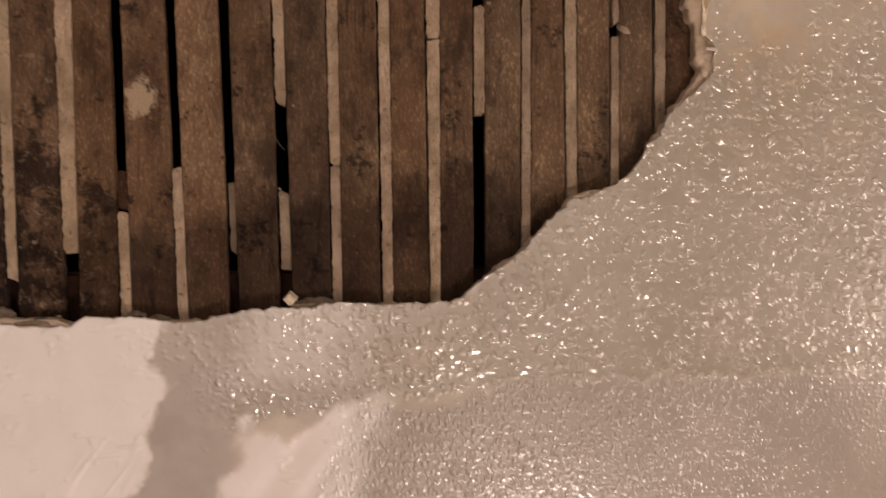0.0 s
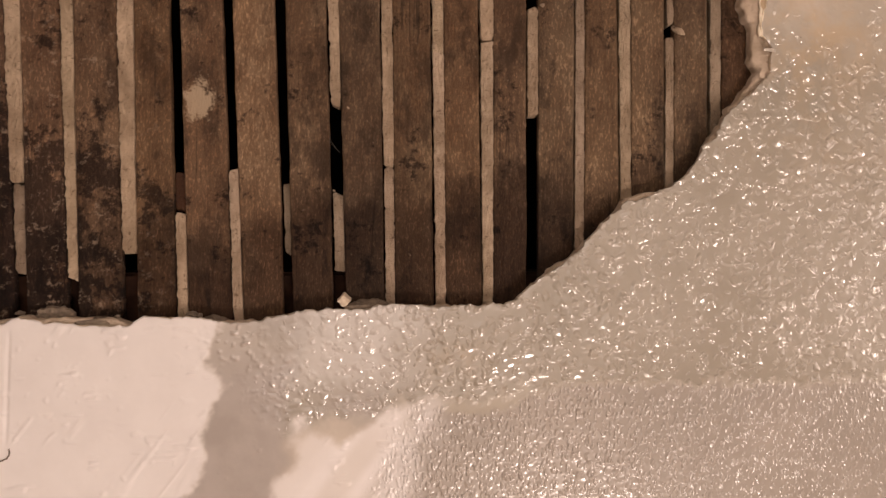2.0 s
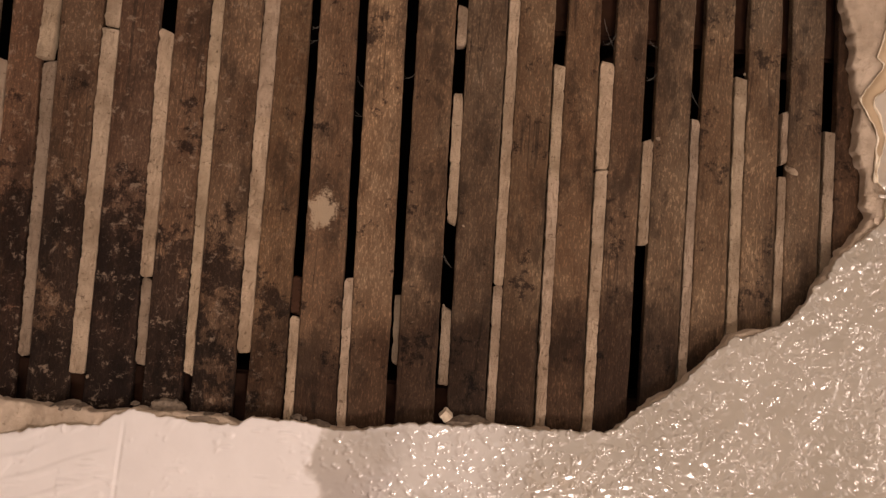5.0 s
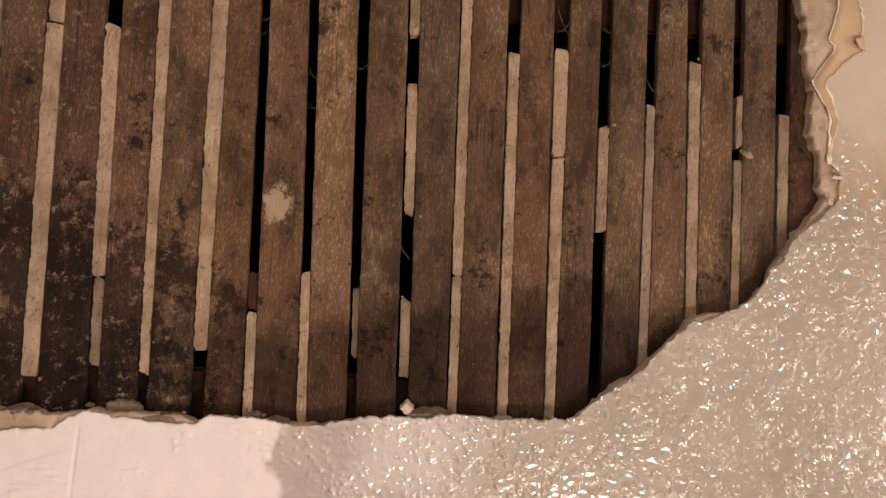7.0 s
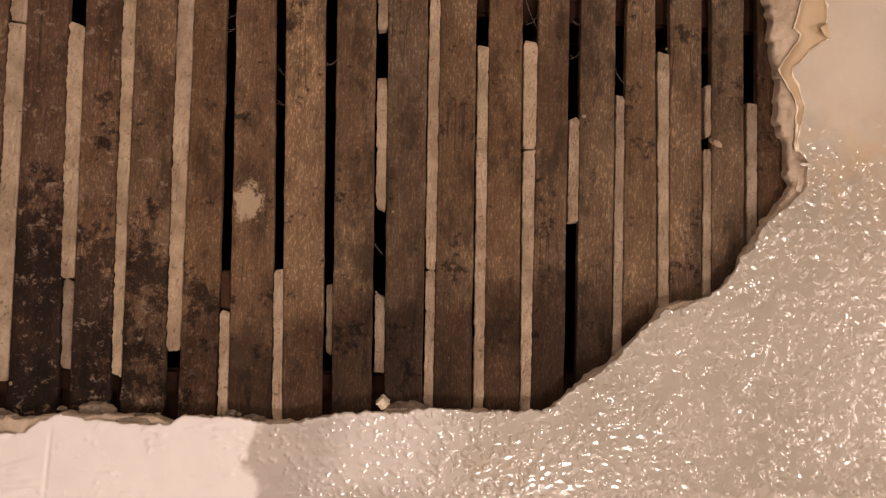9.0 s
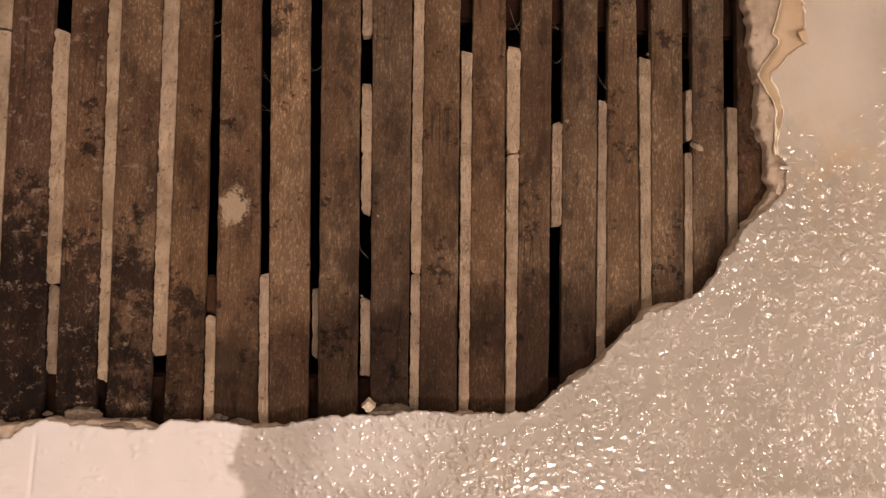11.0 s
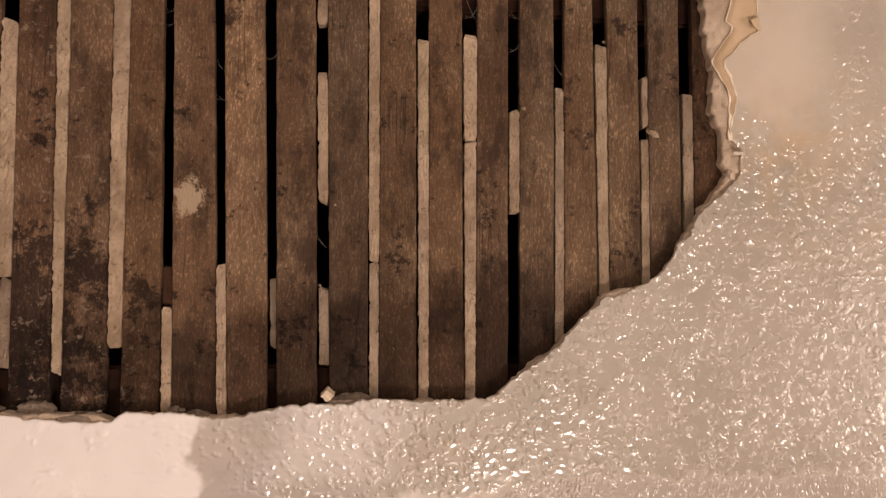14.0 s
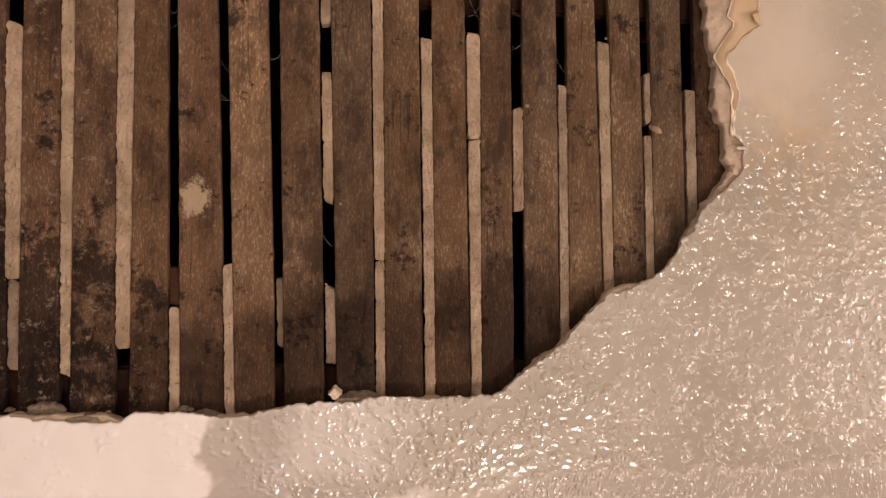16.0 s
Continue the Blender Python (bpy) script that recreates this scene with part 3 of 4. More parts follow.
def zones(x, z):
    wob = (fractal(x, z, 0.03, 31, 5) - 0.5)
    white = 1 - step(-0.005, 0.006, x - (-0.169 + 0.23 * (z - 1.424)) - 0.052 * wob)
    wedge_top = np.interp(x, (-0.14, -0.11, -0.07, -0.036, 0.0, 0.03), (1.325, 1.334, 1.324, 1.343, 1.357, 1.360))
    wedge = (1 - step(-0.006, 0.007, z - wedge_top - 0.04 * wob)) * step(-0.122, -0.106, x - 0.45 * (z - 1.30) + 0.05 * wob) * (1 - step(-0.030, 0.035, x - 0.3 * (z - 1.34) - 0.03 * wob))
    patch = 0.8 * np.exp(-(((x + 0.058 + 0.03 * wob) / 0.036) ** 2 + ((z - 1.347 + 0.03 * wob) / 0.019) ** 2))
    streak = vnoise((0.80 * x - 0.60 * z), (0.60 * x + 0.80 * z) * 0.16, 0.011, 93)
    wedge = wedge * step(1.18, 1.24, z) * (0.62 + 0.55 * streak)
    wash = (1 - white) * step(-0.135, -0.085, x + 0.03 * wob) * (1 - step(-0.055, 0.035, x + 0.05 * wob)) * step(1.352, 1.385, z + 0.03 * wob)
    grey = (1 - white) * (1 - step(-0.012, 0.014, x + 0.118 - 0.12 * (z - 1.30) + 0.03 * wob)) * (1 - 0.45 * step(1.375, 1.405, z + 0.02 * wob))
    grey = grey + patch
    nib = fractal(x, z, 0.009, 73, 3) - 0.5
    fine = step(-0.005, 0.005, fine_line(x) - z + 0.016 * nib) * step(-0.030, 0.014, x - 0.35 * (z - 1.34) + 0.05 * wob)
    lapped = step(-0.005, 0.006, fine_line(x) - z + 0.022 * nib) * step(-0.030, 0.014, x - 0.35 * (z - 1.34) + 0.05 * wob)
    rough = (1 - white) * (1 - lapped) * (1 - 0.8 * wedge)
    rough = rough * step(-0.175, -0.105, x + 0.35 * (z - 1.38) + 0.06 * wob)
    rough = rough * (1 - (0.80 - 0.50 * step(0.37, 0.45, x)) * step(1.65, 1.74, z + 0.09 * wob + 0.10 * (x - 0.40)))
    bare = 1.350 + 0.11 * np.clip(x, 0, 0.12) + 0.012 * wob
    low = step(1.322, 1.352, z + 0.05 * wob) * (1 - step(-0.03, -0.004, x + 0.02 * wob))
    rough = rough * np.maximum(np.maximum(step(-0.008, 0.008, z - bare + 0.030 * nib), low), step(0.085, 0.12, x + 0.02 * wob))
    pale = np.maximum(np.maximum(white, 0.95 * wedge), 0.46 * wash)
    return white, wedge, grey, fine, rough, pale


def droplets(x, z):
    near = np.exp(-(((x + 0.163) / 0.022) ** 2 + ((z - 1.408) / 0.016) ** 2)) + 0.8 * np.exp(-(((x + 0.120) / 0.028) ** 2 + ((z - 1.372) / 0.022) ** 2))
    return np.clip(1.3 * near, 0, 1)


def skin_relief(x, z, away):
    white, wedge, grey, fine, rough, pale = zones(x, z)
    wx = x + 0.0075 * (fractal(x, z, 0.0075, 8, 2) - 0.5)
    wz = z + 0.0065 * (fractal(x, z, 0.0065, 109, 2) - 0.5)
    thick = 0.85 + 0.4 * (1 - step(0.08, 0.22, x)) + 1.0 * fractal(x, z, 0.05, 17, 2) + 1.1 * np.exp(-(((x - 0.035) / 0.035) ** 2 + ((z - 1.393) / 0.012) ** 2)) + 0.9 * np.exp(-(((x + 0.014) / 0.012) ** 2 + ((z - 1.362) / 0.010) ** 2))
    thick = thick + 0.7 * np.exp(-((z - fine_line(x) - 0.016) / 0.013) ** 2) * step(0.05, 0.09, x)
    thick = np.minimum(thick, 1.55) * (1 - 0.35 * step(0.26, 0.42, x)) * (0.45 + 0.75 * step(0.34, 0.62, fractal(x, z, 0.024, 19, 3)))
    blobs = 0.0010 * dabs_of(wx, wz, 0.0088, 0.0020, 0.0056, 0.65, 13, 1.0, 0.5) + 0.0009 * dabs_of(wx + 0.31, wz + 0.17, 0.0056, 0.0014, 0.0034, 0.85, 15, 1.0, 0.5) + 0.0010 * dabs_of(wx + 0.11, wz + 0.07, 0.0145, 0.0035, 0.0090, 0.60, 16, 1.0, 0.6)
    ridge = step(0.80, 0.97, 1 - np.abs(2 * fractal(wx * 0.7, wz, 0.011, 37, 2) - 1) * 1.6)
    blobs = (blobs + 0.0006 * ridge * vnoise(x, z, 0.009, 39)) * thick + 0.0006 * fractal(x, z, 0.012, 27, 2)
    h = 0.38 * rough * blobs * (0.40 + 0.60 * step(-0.06, 0.03, x))
    beads = dabs_of(x + 0.2 * (wx - x), z + 0.2 * (wz - z), 0.0038, 0.0007, 0.0013, 0.90, 7, 1.8) * (1.15 - 0.45 * step(0.03, 0.40, x))
    h = h + fine * (0.00060 * beads + 0.0001 * vnoise(x, z, 0.007, 22))
    h = h + 0.0004 * fine
    h = h + 0.0016 * (fractal(x, z, 0.10, 41, 3) - 0.5) + 0.0006 * (fractal(x, z, 0.03, 45, 3) - 0.5) * (1 - 0.5 * white)
    # trowel drags in the smooth white skim
    u = 0.80 * x - 0.60 * z
    v = 0.60 * x + 0.80 * z
    drag = step(0.70, 0.88, vnoise(u, v * 0.09, 0.0036, 51)) * step(0.56, 0.76, vnoise(x, z, 0.045, 52))
    comb = step(0.62, 0.8, vnoise(x * 0.22, z, 0.0026, 53)) * step(0.62, 0.78, vnoise(x, z, 0.019, 54))
    h = h + (white + wedge) * (0.0006 * drag + 0.0009 * comb)
    crumbs = dabs_of(wx, wz, 0.0095, 0.0010, 0.0030, 0.6, 57, 1.0, 0.4) * step(0.40, 0.6, vnoise(x, z, 0.03, 58))
    h = h + 0.0009 * (white + grey * (1 - rough)) * crumbs
    # soft seam line running down the skim
    seam = np.exp(-((x + 0.3475 + 0.035 * (1.43 - z)) / 0.0014) ** 2) * step(1.318, 1.335, z) * (1 - step(1.41, 1.425, z))
    h = h - 0.0009 * seam
    # shallow creases beside the seam, and glossy droplets where white meets grey
    fold = step(0.45, 0.85, vnoise(x * 0.16 + 0.4, z - 0.34 * x + 0.012 * vnoise(x, z, 0.04, 83), 0.0075, 81)) * step(0.352, 0.372, -x) * step(1.325, 1.36, z)
    h = h + 0.0008 * fold * white
    h = h + 0.0024 * droplets(x, z) * dabs_of(wx, wz, 0.0062, 0.0012, 0.0030, 0.75, 85, 1.0, 0.3)
    lap = np.exp(-((z - fine_line(x) - 0.0015) / 0.0016) ** 2) * step(-0.012, 0.0, x) * (1 - 0.7 * step(0.06, 0.10, x)) * (0.3 + fractal(x, z, 0.02, 77))
    h = h + 0.0002 * lap * step(0.50, 0.8, vnoise(x, z, 0.013, 79))
    # coat thins and rolls over towards the broken edge
    return h - 0.0005 * (1 - step(0, 0.003, away))


def skin_masks(x, z, rim):
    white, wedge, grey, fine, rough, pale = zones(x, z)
    stain = np.exp(-(((x - 0.345) / 0.050) ** 2 + ((z - 1.69) / 0.045) ** 2)) + 0.6 * np.exp(-(((x - 0.33) / 0.03) ** 2 + ((z - 1.83) / 0.05) ** 2)) + 0.35 * np.exp(-(((x - 0.40) / 0.10) ** 2 + ((z - 1.60) / 0.05) ** 2)) + 0.45 * np.exp(-(((x - 0.42) / 0.08) ** 2 + ((z - 1.70) / 0.06) ** 2))
    dirt = 0.45 * np.exp(-(((x - 0.03) / 0.035) ** 2 + ((z - 1.395) / 0.014) ** 2))
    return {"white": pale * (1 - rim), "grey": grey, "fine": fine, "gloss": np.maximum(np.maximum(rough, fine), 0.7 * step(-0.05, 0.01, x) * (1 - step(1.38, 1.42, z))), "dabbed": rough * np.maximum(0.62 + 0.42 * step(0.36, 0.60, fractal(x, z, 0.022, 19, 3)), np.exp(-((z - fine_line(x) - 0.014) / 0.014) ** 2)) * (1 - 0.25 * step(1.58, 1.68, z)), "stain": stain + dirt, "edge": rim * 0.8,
            "matt": np.maximum(1 - rough, 0.0) * (1 - fine) * (1 - 0.9 * droplets(x, z))}


def coat_relief(x, z, away):
    return 0.0016 * (fractal(x, z, 0.014, 61, 3) - 0.5) * 2 + 0.0024 * (fractal(x, z, 0.0052, 62, 2) - 0.5) - 0.0007 * (1 - step(0, 0.004, away)) * fractal(x, z, 0.02, 65)


skin_edge = ragged(SKIN_HOLE, 0.0016, 0.0023, 5)
coat_edge = ragged(COAT_HOLE, 0.0020, 0.0030, 23)
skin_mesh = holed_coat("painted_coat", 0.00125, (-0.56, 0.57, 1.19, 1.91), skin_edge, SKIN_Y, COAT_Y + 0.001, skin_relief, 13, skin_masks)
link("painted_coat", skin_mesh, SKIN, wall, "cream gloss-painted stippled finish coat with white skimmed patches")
coat_mesh = holed_coat("base_coat", 0.0018, (-0.62, 0.40, 1.36, 1.94), coat_edge, COAT_Y, LATH_Y - 0.0005, coat_relief, 33, slope=0.0003)
link("base_coat", coat_mesh, COAT, wall, "brown sandy lime plaster under the paint")


def at(edge, z):
    hi, lo = edge
    return lo + (hi - lo) * (z - Z_LO) / (Z_HI - Z_LO)


def lath_mesh(left, right, seed, z0=1.30, z1=2.14):
    """One lath: a long thin board with worn arrises and slightly wandering edges."""
    zs = np.linspace(z0, z1, 260)
    k = 0.0012
    section = [(0, LATH_T, 0), (0, k, 0), (0, 0.3 * k, 0.3 * k), (0, 0, k), (0.5, -0.0002, 0), (1, 0, -k), (1, 0.3 * k, -0.3 * k), (1, k, 0), (1, LATH_T, 0)]
    verts, faces = [], []
    bow = 0.0012 * (fractal(zs, zs * 0, 0.20, seed + 4, 2) - 0.5)
    jl = 0.0007 * (fractal(zs, zs * 0 + 1, 0.030, seed, 5) - 0.5) * 2 - 0.0005 * step(0.72, 0.9, vnoise(zs, zs * 0, 0.009, seed + 6))
    jr = 0.0007 * (fractal(zs, zs * 0 + 2, 0.030, seed + 2, 5) - 0.5) * 2 + 0.0005 * step(0.72, 0.9, vnoise(zs, zs * 0, 0.009, seed + 7))
    tilt = 0.0010 * (random.random() - 0.5)
    for i, z in enumerate(zs):
        xl, xr = at(left, z) + jl[i], at(right, z) + jr[i]
        for f, dy, dx in section:
            verts.append((xl + (xr - xl) * f + dx, LATH_Y + dy + bow[i] + tilt * (f - 0.5) * 2, z))
    n = len(section)
    for i in range(len(zs) - 1):
        for j in range(n):
            a, b = i * n + j, i * n + (j + 1) % n
            faces.append((a, b, b + n, a + n))
    faces += [tuple(range(n)), tuple(reversed(range(len(verts) - n, len(verts))))]
    me = sheet("lath", verts, faces, False)
    return me


# lath o: shadow of the broken edge is put into its dark tint
TINTS = {"y": (1.05, 0.92, 0.85), "x": (1.10, 0.88, 0.8), "z": (0.84, 0.70, 0.67), "a": (1.08, 0.92, 0.84), "f": (1.05, 0.97, 0.89), "c": (1.18, 1.02, 0.86), "d": (1.33, 1.21, 1.11), "e": (1.35, 1.23, 1.11), "h": (1.14, 1.05, 0.94),
         "i": (1.16, 1.03, 0.90), "j": (0.95, 0.86, 0.79), "l": (1.06, 0.97, 0.86), "m": (1.02, 0.95, 0.86), "k": (0.92, 0.87, 0.81), "n": (0.90, 0.85, 0.79), "g": (0.84, 0.81, 0.78), "o": (0.64, 0.52, 0.45), "b": (1.04, 0.92, 0.84)}
names = list(GAPS)
for n, (a, b) in enumerate(zip(names, names[1:])):
    ga, gb = GAPS[a], GAPS[b]
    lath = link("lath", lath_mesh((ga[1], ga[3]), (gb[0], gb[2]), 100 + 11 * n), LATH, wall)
    tint = TINTS.get(a, (1.0, 0.95, 0.9))
    gain = 1.16 if "c" < a < "h" else 1.07 if "g" < a < "p" else 1.0
    lath.color = (tint[0] * gain, tint[1] * gain * 1.005, tint[2] * gain * 0.965, 1)

# plaster keys left in the gaps, and one recessed piece of brown wood in d: gap, top, bottom, share of the gap taken,
# sink behind the lath face, tint
STRIPS = [
    ("v", 1.95, 1.42, 0.85, 0.0, 0.8), ("w", 1.95, 1.43, 0.85, 0.0, 0.8),
    ("x", 1.735, 1.452, 0.92, 0.000, 0.78), ("y", 1.90, 1.738, 0.86, -0.0010, 1.0), ("y", 1.737, 1.468, 0.80, 0.0012, 0.66),
    ("z", 1.96, 1.774, 0.86, -0.0003, 0.9), ("z", 1.772, 1.456, 0.90, -0.0008, 1.02),
    ("a", 1.775, 1.547, 0.92, -0.0006, 1.05), ("a", 1.5455, 1.468, 0.80, 0.0006, 0.68),
    ("b", 1.99, 1.463, 0.86, -0.0006, 1.05), ("c", 1.98, 1.692, 0.92, 0.0004, 1.0), ("c", 1.704, 1.486, 0.90, -0.0012, 1.1),
    ("d", 1.558, 1.5235, 0.95, 0.0058, 0.16), ("d", 1.522, 1.418, 0.80, -0.0008, 1.05), ("e", 1.561, 1.418, 0.88, -0.0006, 0.98), ("f", 1.549, 1.487, 0.62, 0.0026, 0.52),
    ("g", 1.825, 1.787, 0.82, 0.0005, 0.9), ("g", 1.741, 1.619, 0.82, 0.0000, 0.95), ("g", 1.541, 1.471, 0.80, 0.0010, 0.66),
    ("h", 1.98, 1.566, 0.88, -0.0004, 1.0), ("h", 1.5655, 1.42, 0.82, 0.0002, 0.86),
    ("i", 1.777, 1.664, 0.84, -0.0002, 1.0), ("i", 1.6715, 1.42, 0.84, -0.0008, 0.98),
    ("j", 1.784, 1.682, 0.90, -0.0008, 1.05), ("j", 1.681, 1.42, 0.88, -0.0003, 1.0),
    ("k", 1.713, 1.614, 0.86, 0.0000, 0.95), ("l", 1.737, 1.42, 0.84, 0.0003, 0.76), ("m", 1.781, 1.42, 0.86, 0.0000, 0.85),
    ("n", 1.752, 1.702, 0.66, 0.0000, 0.85), ("n", 1.690, 1.42, 0.86, 0.0000, 0.80), ("o", 1.737, 1.42, 0.78, 0.0004, 0.72),
    ("p", 1.99, 1.42, 0.9, 0.0, 0.9), ("q", 1.99, 1.42, 0.9, 0.0, 0.9),
]


def key_mesh(gap, top, bottom, share, sink, seed):
    """A strip of plaster that was squeezed between two laths and stayed there, rough and shrunk off one side."""
    g = GAPS[gap]
    n = max(14, int((top - bottom) / 0.0013))
    zs = np.linspace(bottom, top, n)
    k = zs * 0
    left = np.array([at((g[0], g[2]), z) for z in zs])
    right = np.array([at((g[1], g[3]), z) for z in zs])
    width = right - left
    slack = width * (1 - share)
    rough = lambda s, o, size: (fractal(zs, k + o, size, seed + s, 4) - 0.5) * 2
    lo = left + slack * 0.95 + 0.0004 * rough(1, 1, 0.014) + 0.0008 * step(0.82, 0.93, vnoise(zs, k, 0.007, seed + 8)) + 0.0005 * rough(11, 4, 0.0045)
    hi = right - slack * 0.05 - 0.0002 + 0.0004 * rough(3, 2, 0.016) - 0.0008 * step(0.84, 0.94, vnoise(zs, k, 0.007, seed + 9)) + 0.0005 * rough(12, 5, 0.0045)
    front = LATH_Y + sink + 0.0011 * rough(5, 3, 0.02)
    end = np.minimum(zs - bottom, top - zs)
    taper = np.sqrt(np.clip(end / (0.0012 + 0.003 * (seed % 3) / 2), 0.15, 1))
    mid, half = (lo + hi) / 2 + 0.0012 * (1 - taper) * ((seed % 5) / 2 - 1), (hi - lo) / 2 * (0.62 + 0.38 * taper)
    front = front + 0.0025 * (1 - taper)
    prof = [(-1, 0.009), (-1.0, 0.0006)] + [(f, 0.0) for f in (-0.92, -0.66, -0.40, -0.13, 0.13, 0.40, 0.66, 0.92)] + [(1.0, 0.0006), (1, 0.009)]
    jit = [0.0009 * (fractal(zs, k, 0.006, seed + 20 + j // 2, 2) - 0.5) + 0.0010 * (vnoise(zs, k + 0.37 * j, 0.0030, seed + 50 + j) - 0.5) for j in range(len(prof))]
    slant = [0.0035 * (np.random.RandomState(seed + q).rand() - 0.5) for q in (1, 2)]
    if gap == "y" and top > 1.8:  # this one slipped sideways and stands proud
        mid, front = mid - 0.0045 * np.exp(-(zs - bottom) / 0.035), front - 0.0026 * np.exp(-(zs - bottom) / 0.05)
    verts = []
    for i, z in enumerate(zs):
        for j, (f, dy) in enumerate(prof):
            r = jit[j][i]
            lean = slant[0] * f * math.exp(-(top - z) / 0.006) + slant[1] * f * math.exp(-(z - bottom) / 0.006)
            verts.append((mid[i] + half[i] * f + 0.7 * r, front[i] + dy + 1.2 * r, z + 0.5 * r + lean))
    m = len(prof)
    faces = [(i * m + j, i * m + (j + 1) % m, (i + 1) * m + (j + 1) % m, (i + 1) * m + j) for i in range(n - 1) for j in range(m)]
    faces += [tuple(range(m)), tuple(reversed(range(len(verts) - m, len(verts))))]
    return sheet("plaster_key", verts, faces, False)


for n, (gap, top, bottom, share, sink, tint) in enumerate(STRIPS):
    ob = link("plaster_key", key_mesh(gap, top, bottom, share, sink, 300 + 31 * n), KEY, wall)
    # low tint marks the recessed brown wood in gap d, built like a key
    if tint < 0.3:
        ob.color = (0.16, 0.085, 0.05, 1)
        continue
    ob.color = (tint, tint * (0.985 if n % 3 else 1.0), tint * (0.97 if n % 2 else 1.0), 1)

# timbers and the dark void behind the laths
def timber(z0, z1, x0, x1, tilt, mat):
    bm = bmesh.new()
    bmesh.ops.create_cube(bm, size=1, matrix=Matrix.LocRotScale(((x0 + x1) / 2, LATH_Y + LATH_T + 0.0035 + 0.03, (z0 + z1) / 2), Euler((0, radians(tilt), 0)), (x1 - x0, 0.06, z1 - z0)))
    bmesh.ops.bevel(bm, geom=list(bm.edges), offset=0.003, segments=2, affect="EDGES")
    return part("noggin", bm, mat, wall, "sooty dark timber behind the laths")


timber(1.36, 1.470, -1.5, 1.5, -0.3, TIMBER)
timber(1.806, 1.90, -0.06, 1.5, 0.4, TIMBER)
for x0 in (-2.4, 2.3):
    bm = bmesh.new()
    bmesh.ops.create_cube(bm, size=1, matrix=Matrix.LocRotScale((x0 + 0.05, LATH_Y + 0.075, 1.2), None, (0.1, 0.13, 2.4)))
    part("stud", bm, TIMBER, wall)
# added back lining, coloured near black for the darkness inside the void
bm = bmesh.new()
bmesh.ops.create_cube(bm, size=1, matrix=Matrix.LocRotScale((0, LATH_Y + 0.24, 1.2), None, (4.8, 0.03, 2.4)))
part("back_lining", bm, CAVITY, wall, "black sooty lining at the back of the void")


# ---- torn backing paper at the edge of the hole ----
def paper_strip():
    outline = [(0.318, 1.870), (0.315, 1.836), (0.310, 1.819), (0.306, 1.808), (0.312, 1.803), (0.312, 1.797), (0.303, 1.783), (0.292, 1.767),
               (0.295, 1.757), (0.305, 1.744), (0.3105, 1.731), (0.3105, 1.717), (0.3095, 1.705), (0.3085, 1.693), (0.311, 1.686)]
    inner = ragged(outline + [(0.36, 1.686), (0.36, 1.87)], 0.003, 0.0014, 91)
    count = sum(max(1, int(math.hypot(x1 - x0, z1 - z0) / 0.003)) for (x0, z0), (x1, z1) in zip(outline, outline[1:]))
    edge = inner[:count]
    cols = 7
    verts = []
    for i, (x, z) in enumerate(edge):
        lift = 0.0002 + 0.0008 * math.exp(-((z - 1.755) / 0.02) ** 2) + 0.0004 * math.sin(i * 0.9)
        for c in range(cols):
            f = c / (cols - 1)
            verts.append((x + (0.352 - x) * f, SKIN_Y + 0.0013 - lift * (1 - f) ** 6, z))
    n = len(edge)
    faces = [(i * cols + c, i * cols + c + 1, (i + 1) * cols + c + 1, (i + 1) * cols + c) for i in range(n - 1) for c in range(cols - 1)]
    sheet_ob = link("torn_paper", sheet("torn_paper", verts, faces), PAPER, wall, "tan backing paper torn back from the hole")
    thick = sheet_ob.modifiers.new("thickness", "SOLIDIFY")
    thick.thickness, thick.offset = 0.0006, 0
    # pale fibrous lip along the tear
    lip = []
    for i, (x, z) in enumerate(edge):
        a = verts[i * cols]
        w = 0.0002 + 0.0012 * float(vnoise(np.array([z]), np.array([x]), 0.006, 97)[0]) ** 2 * (1.4 if z < 1.768 else 0.6)
        lip += [(a[0] - w * 0.5, a[1] - 0.0006, z), (a[0] + w, a[1] - 0.0009, z), (a[0] + w, a[1] + 0.0004, z), (a[0] - w * 0.5, a[1] + 0.0006, z)]
    faces = [(i * 4 + c, i * 4 + (c + 1) % 4, (i + 1) * 4 + (c + 1) % 4, (i + 1) * 4 + c) for i in range(n - 1) for c in range(4)]
    link("torn_lip", sheet("torn_lip", lip, faces), PAPER_CORE, sheet_ob, "pale fibrous torn paper edge")


paper_strip()


def skin_lip():
    """Pale broken edge of the paint layer beside the tear."""
    pts = [p for p in skin_edge if p[0] > 0.30 and 1.686 < p[1] < 1.87]
    pts.sort(key=lambda p: p[1])
    verts, n = [], len(pts)
    for i, (x, z) in enumerate(pts):
        w = 0.0001 + 0.0013 * float(vnoise(np.array([z]), np.array([x]), 0.006, 98)[0]) ** 2
        verts += [(x - w, SKIN_Y + 0.0004, z), (x + w * 0.8, SKIN_Y - 0.0006, z), (x + w * 1.2, SKIN_Y + 0.0006, z), (x - w * 0.6, SKIN_Y + 0.0022, z)]
    faces = [(i * 4 + c, i * 4 + (c + 1) % 4, (i + 1) * 4 + (c + 1) % 4, (i + 1) * 4 + c) for i in range(n - 1) for c in range(4)]
    link("broken_lip", sheet("broken_lip", verts, faces), PAPER_CORE, wall, "pale broken edge of the paint layer")


skin_lip()


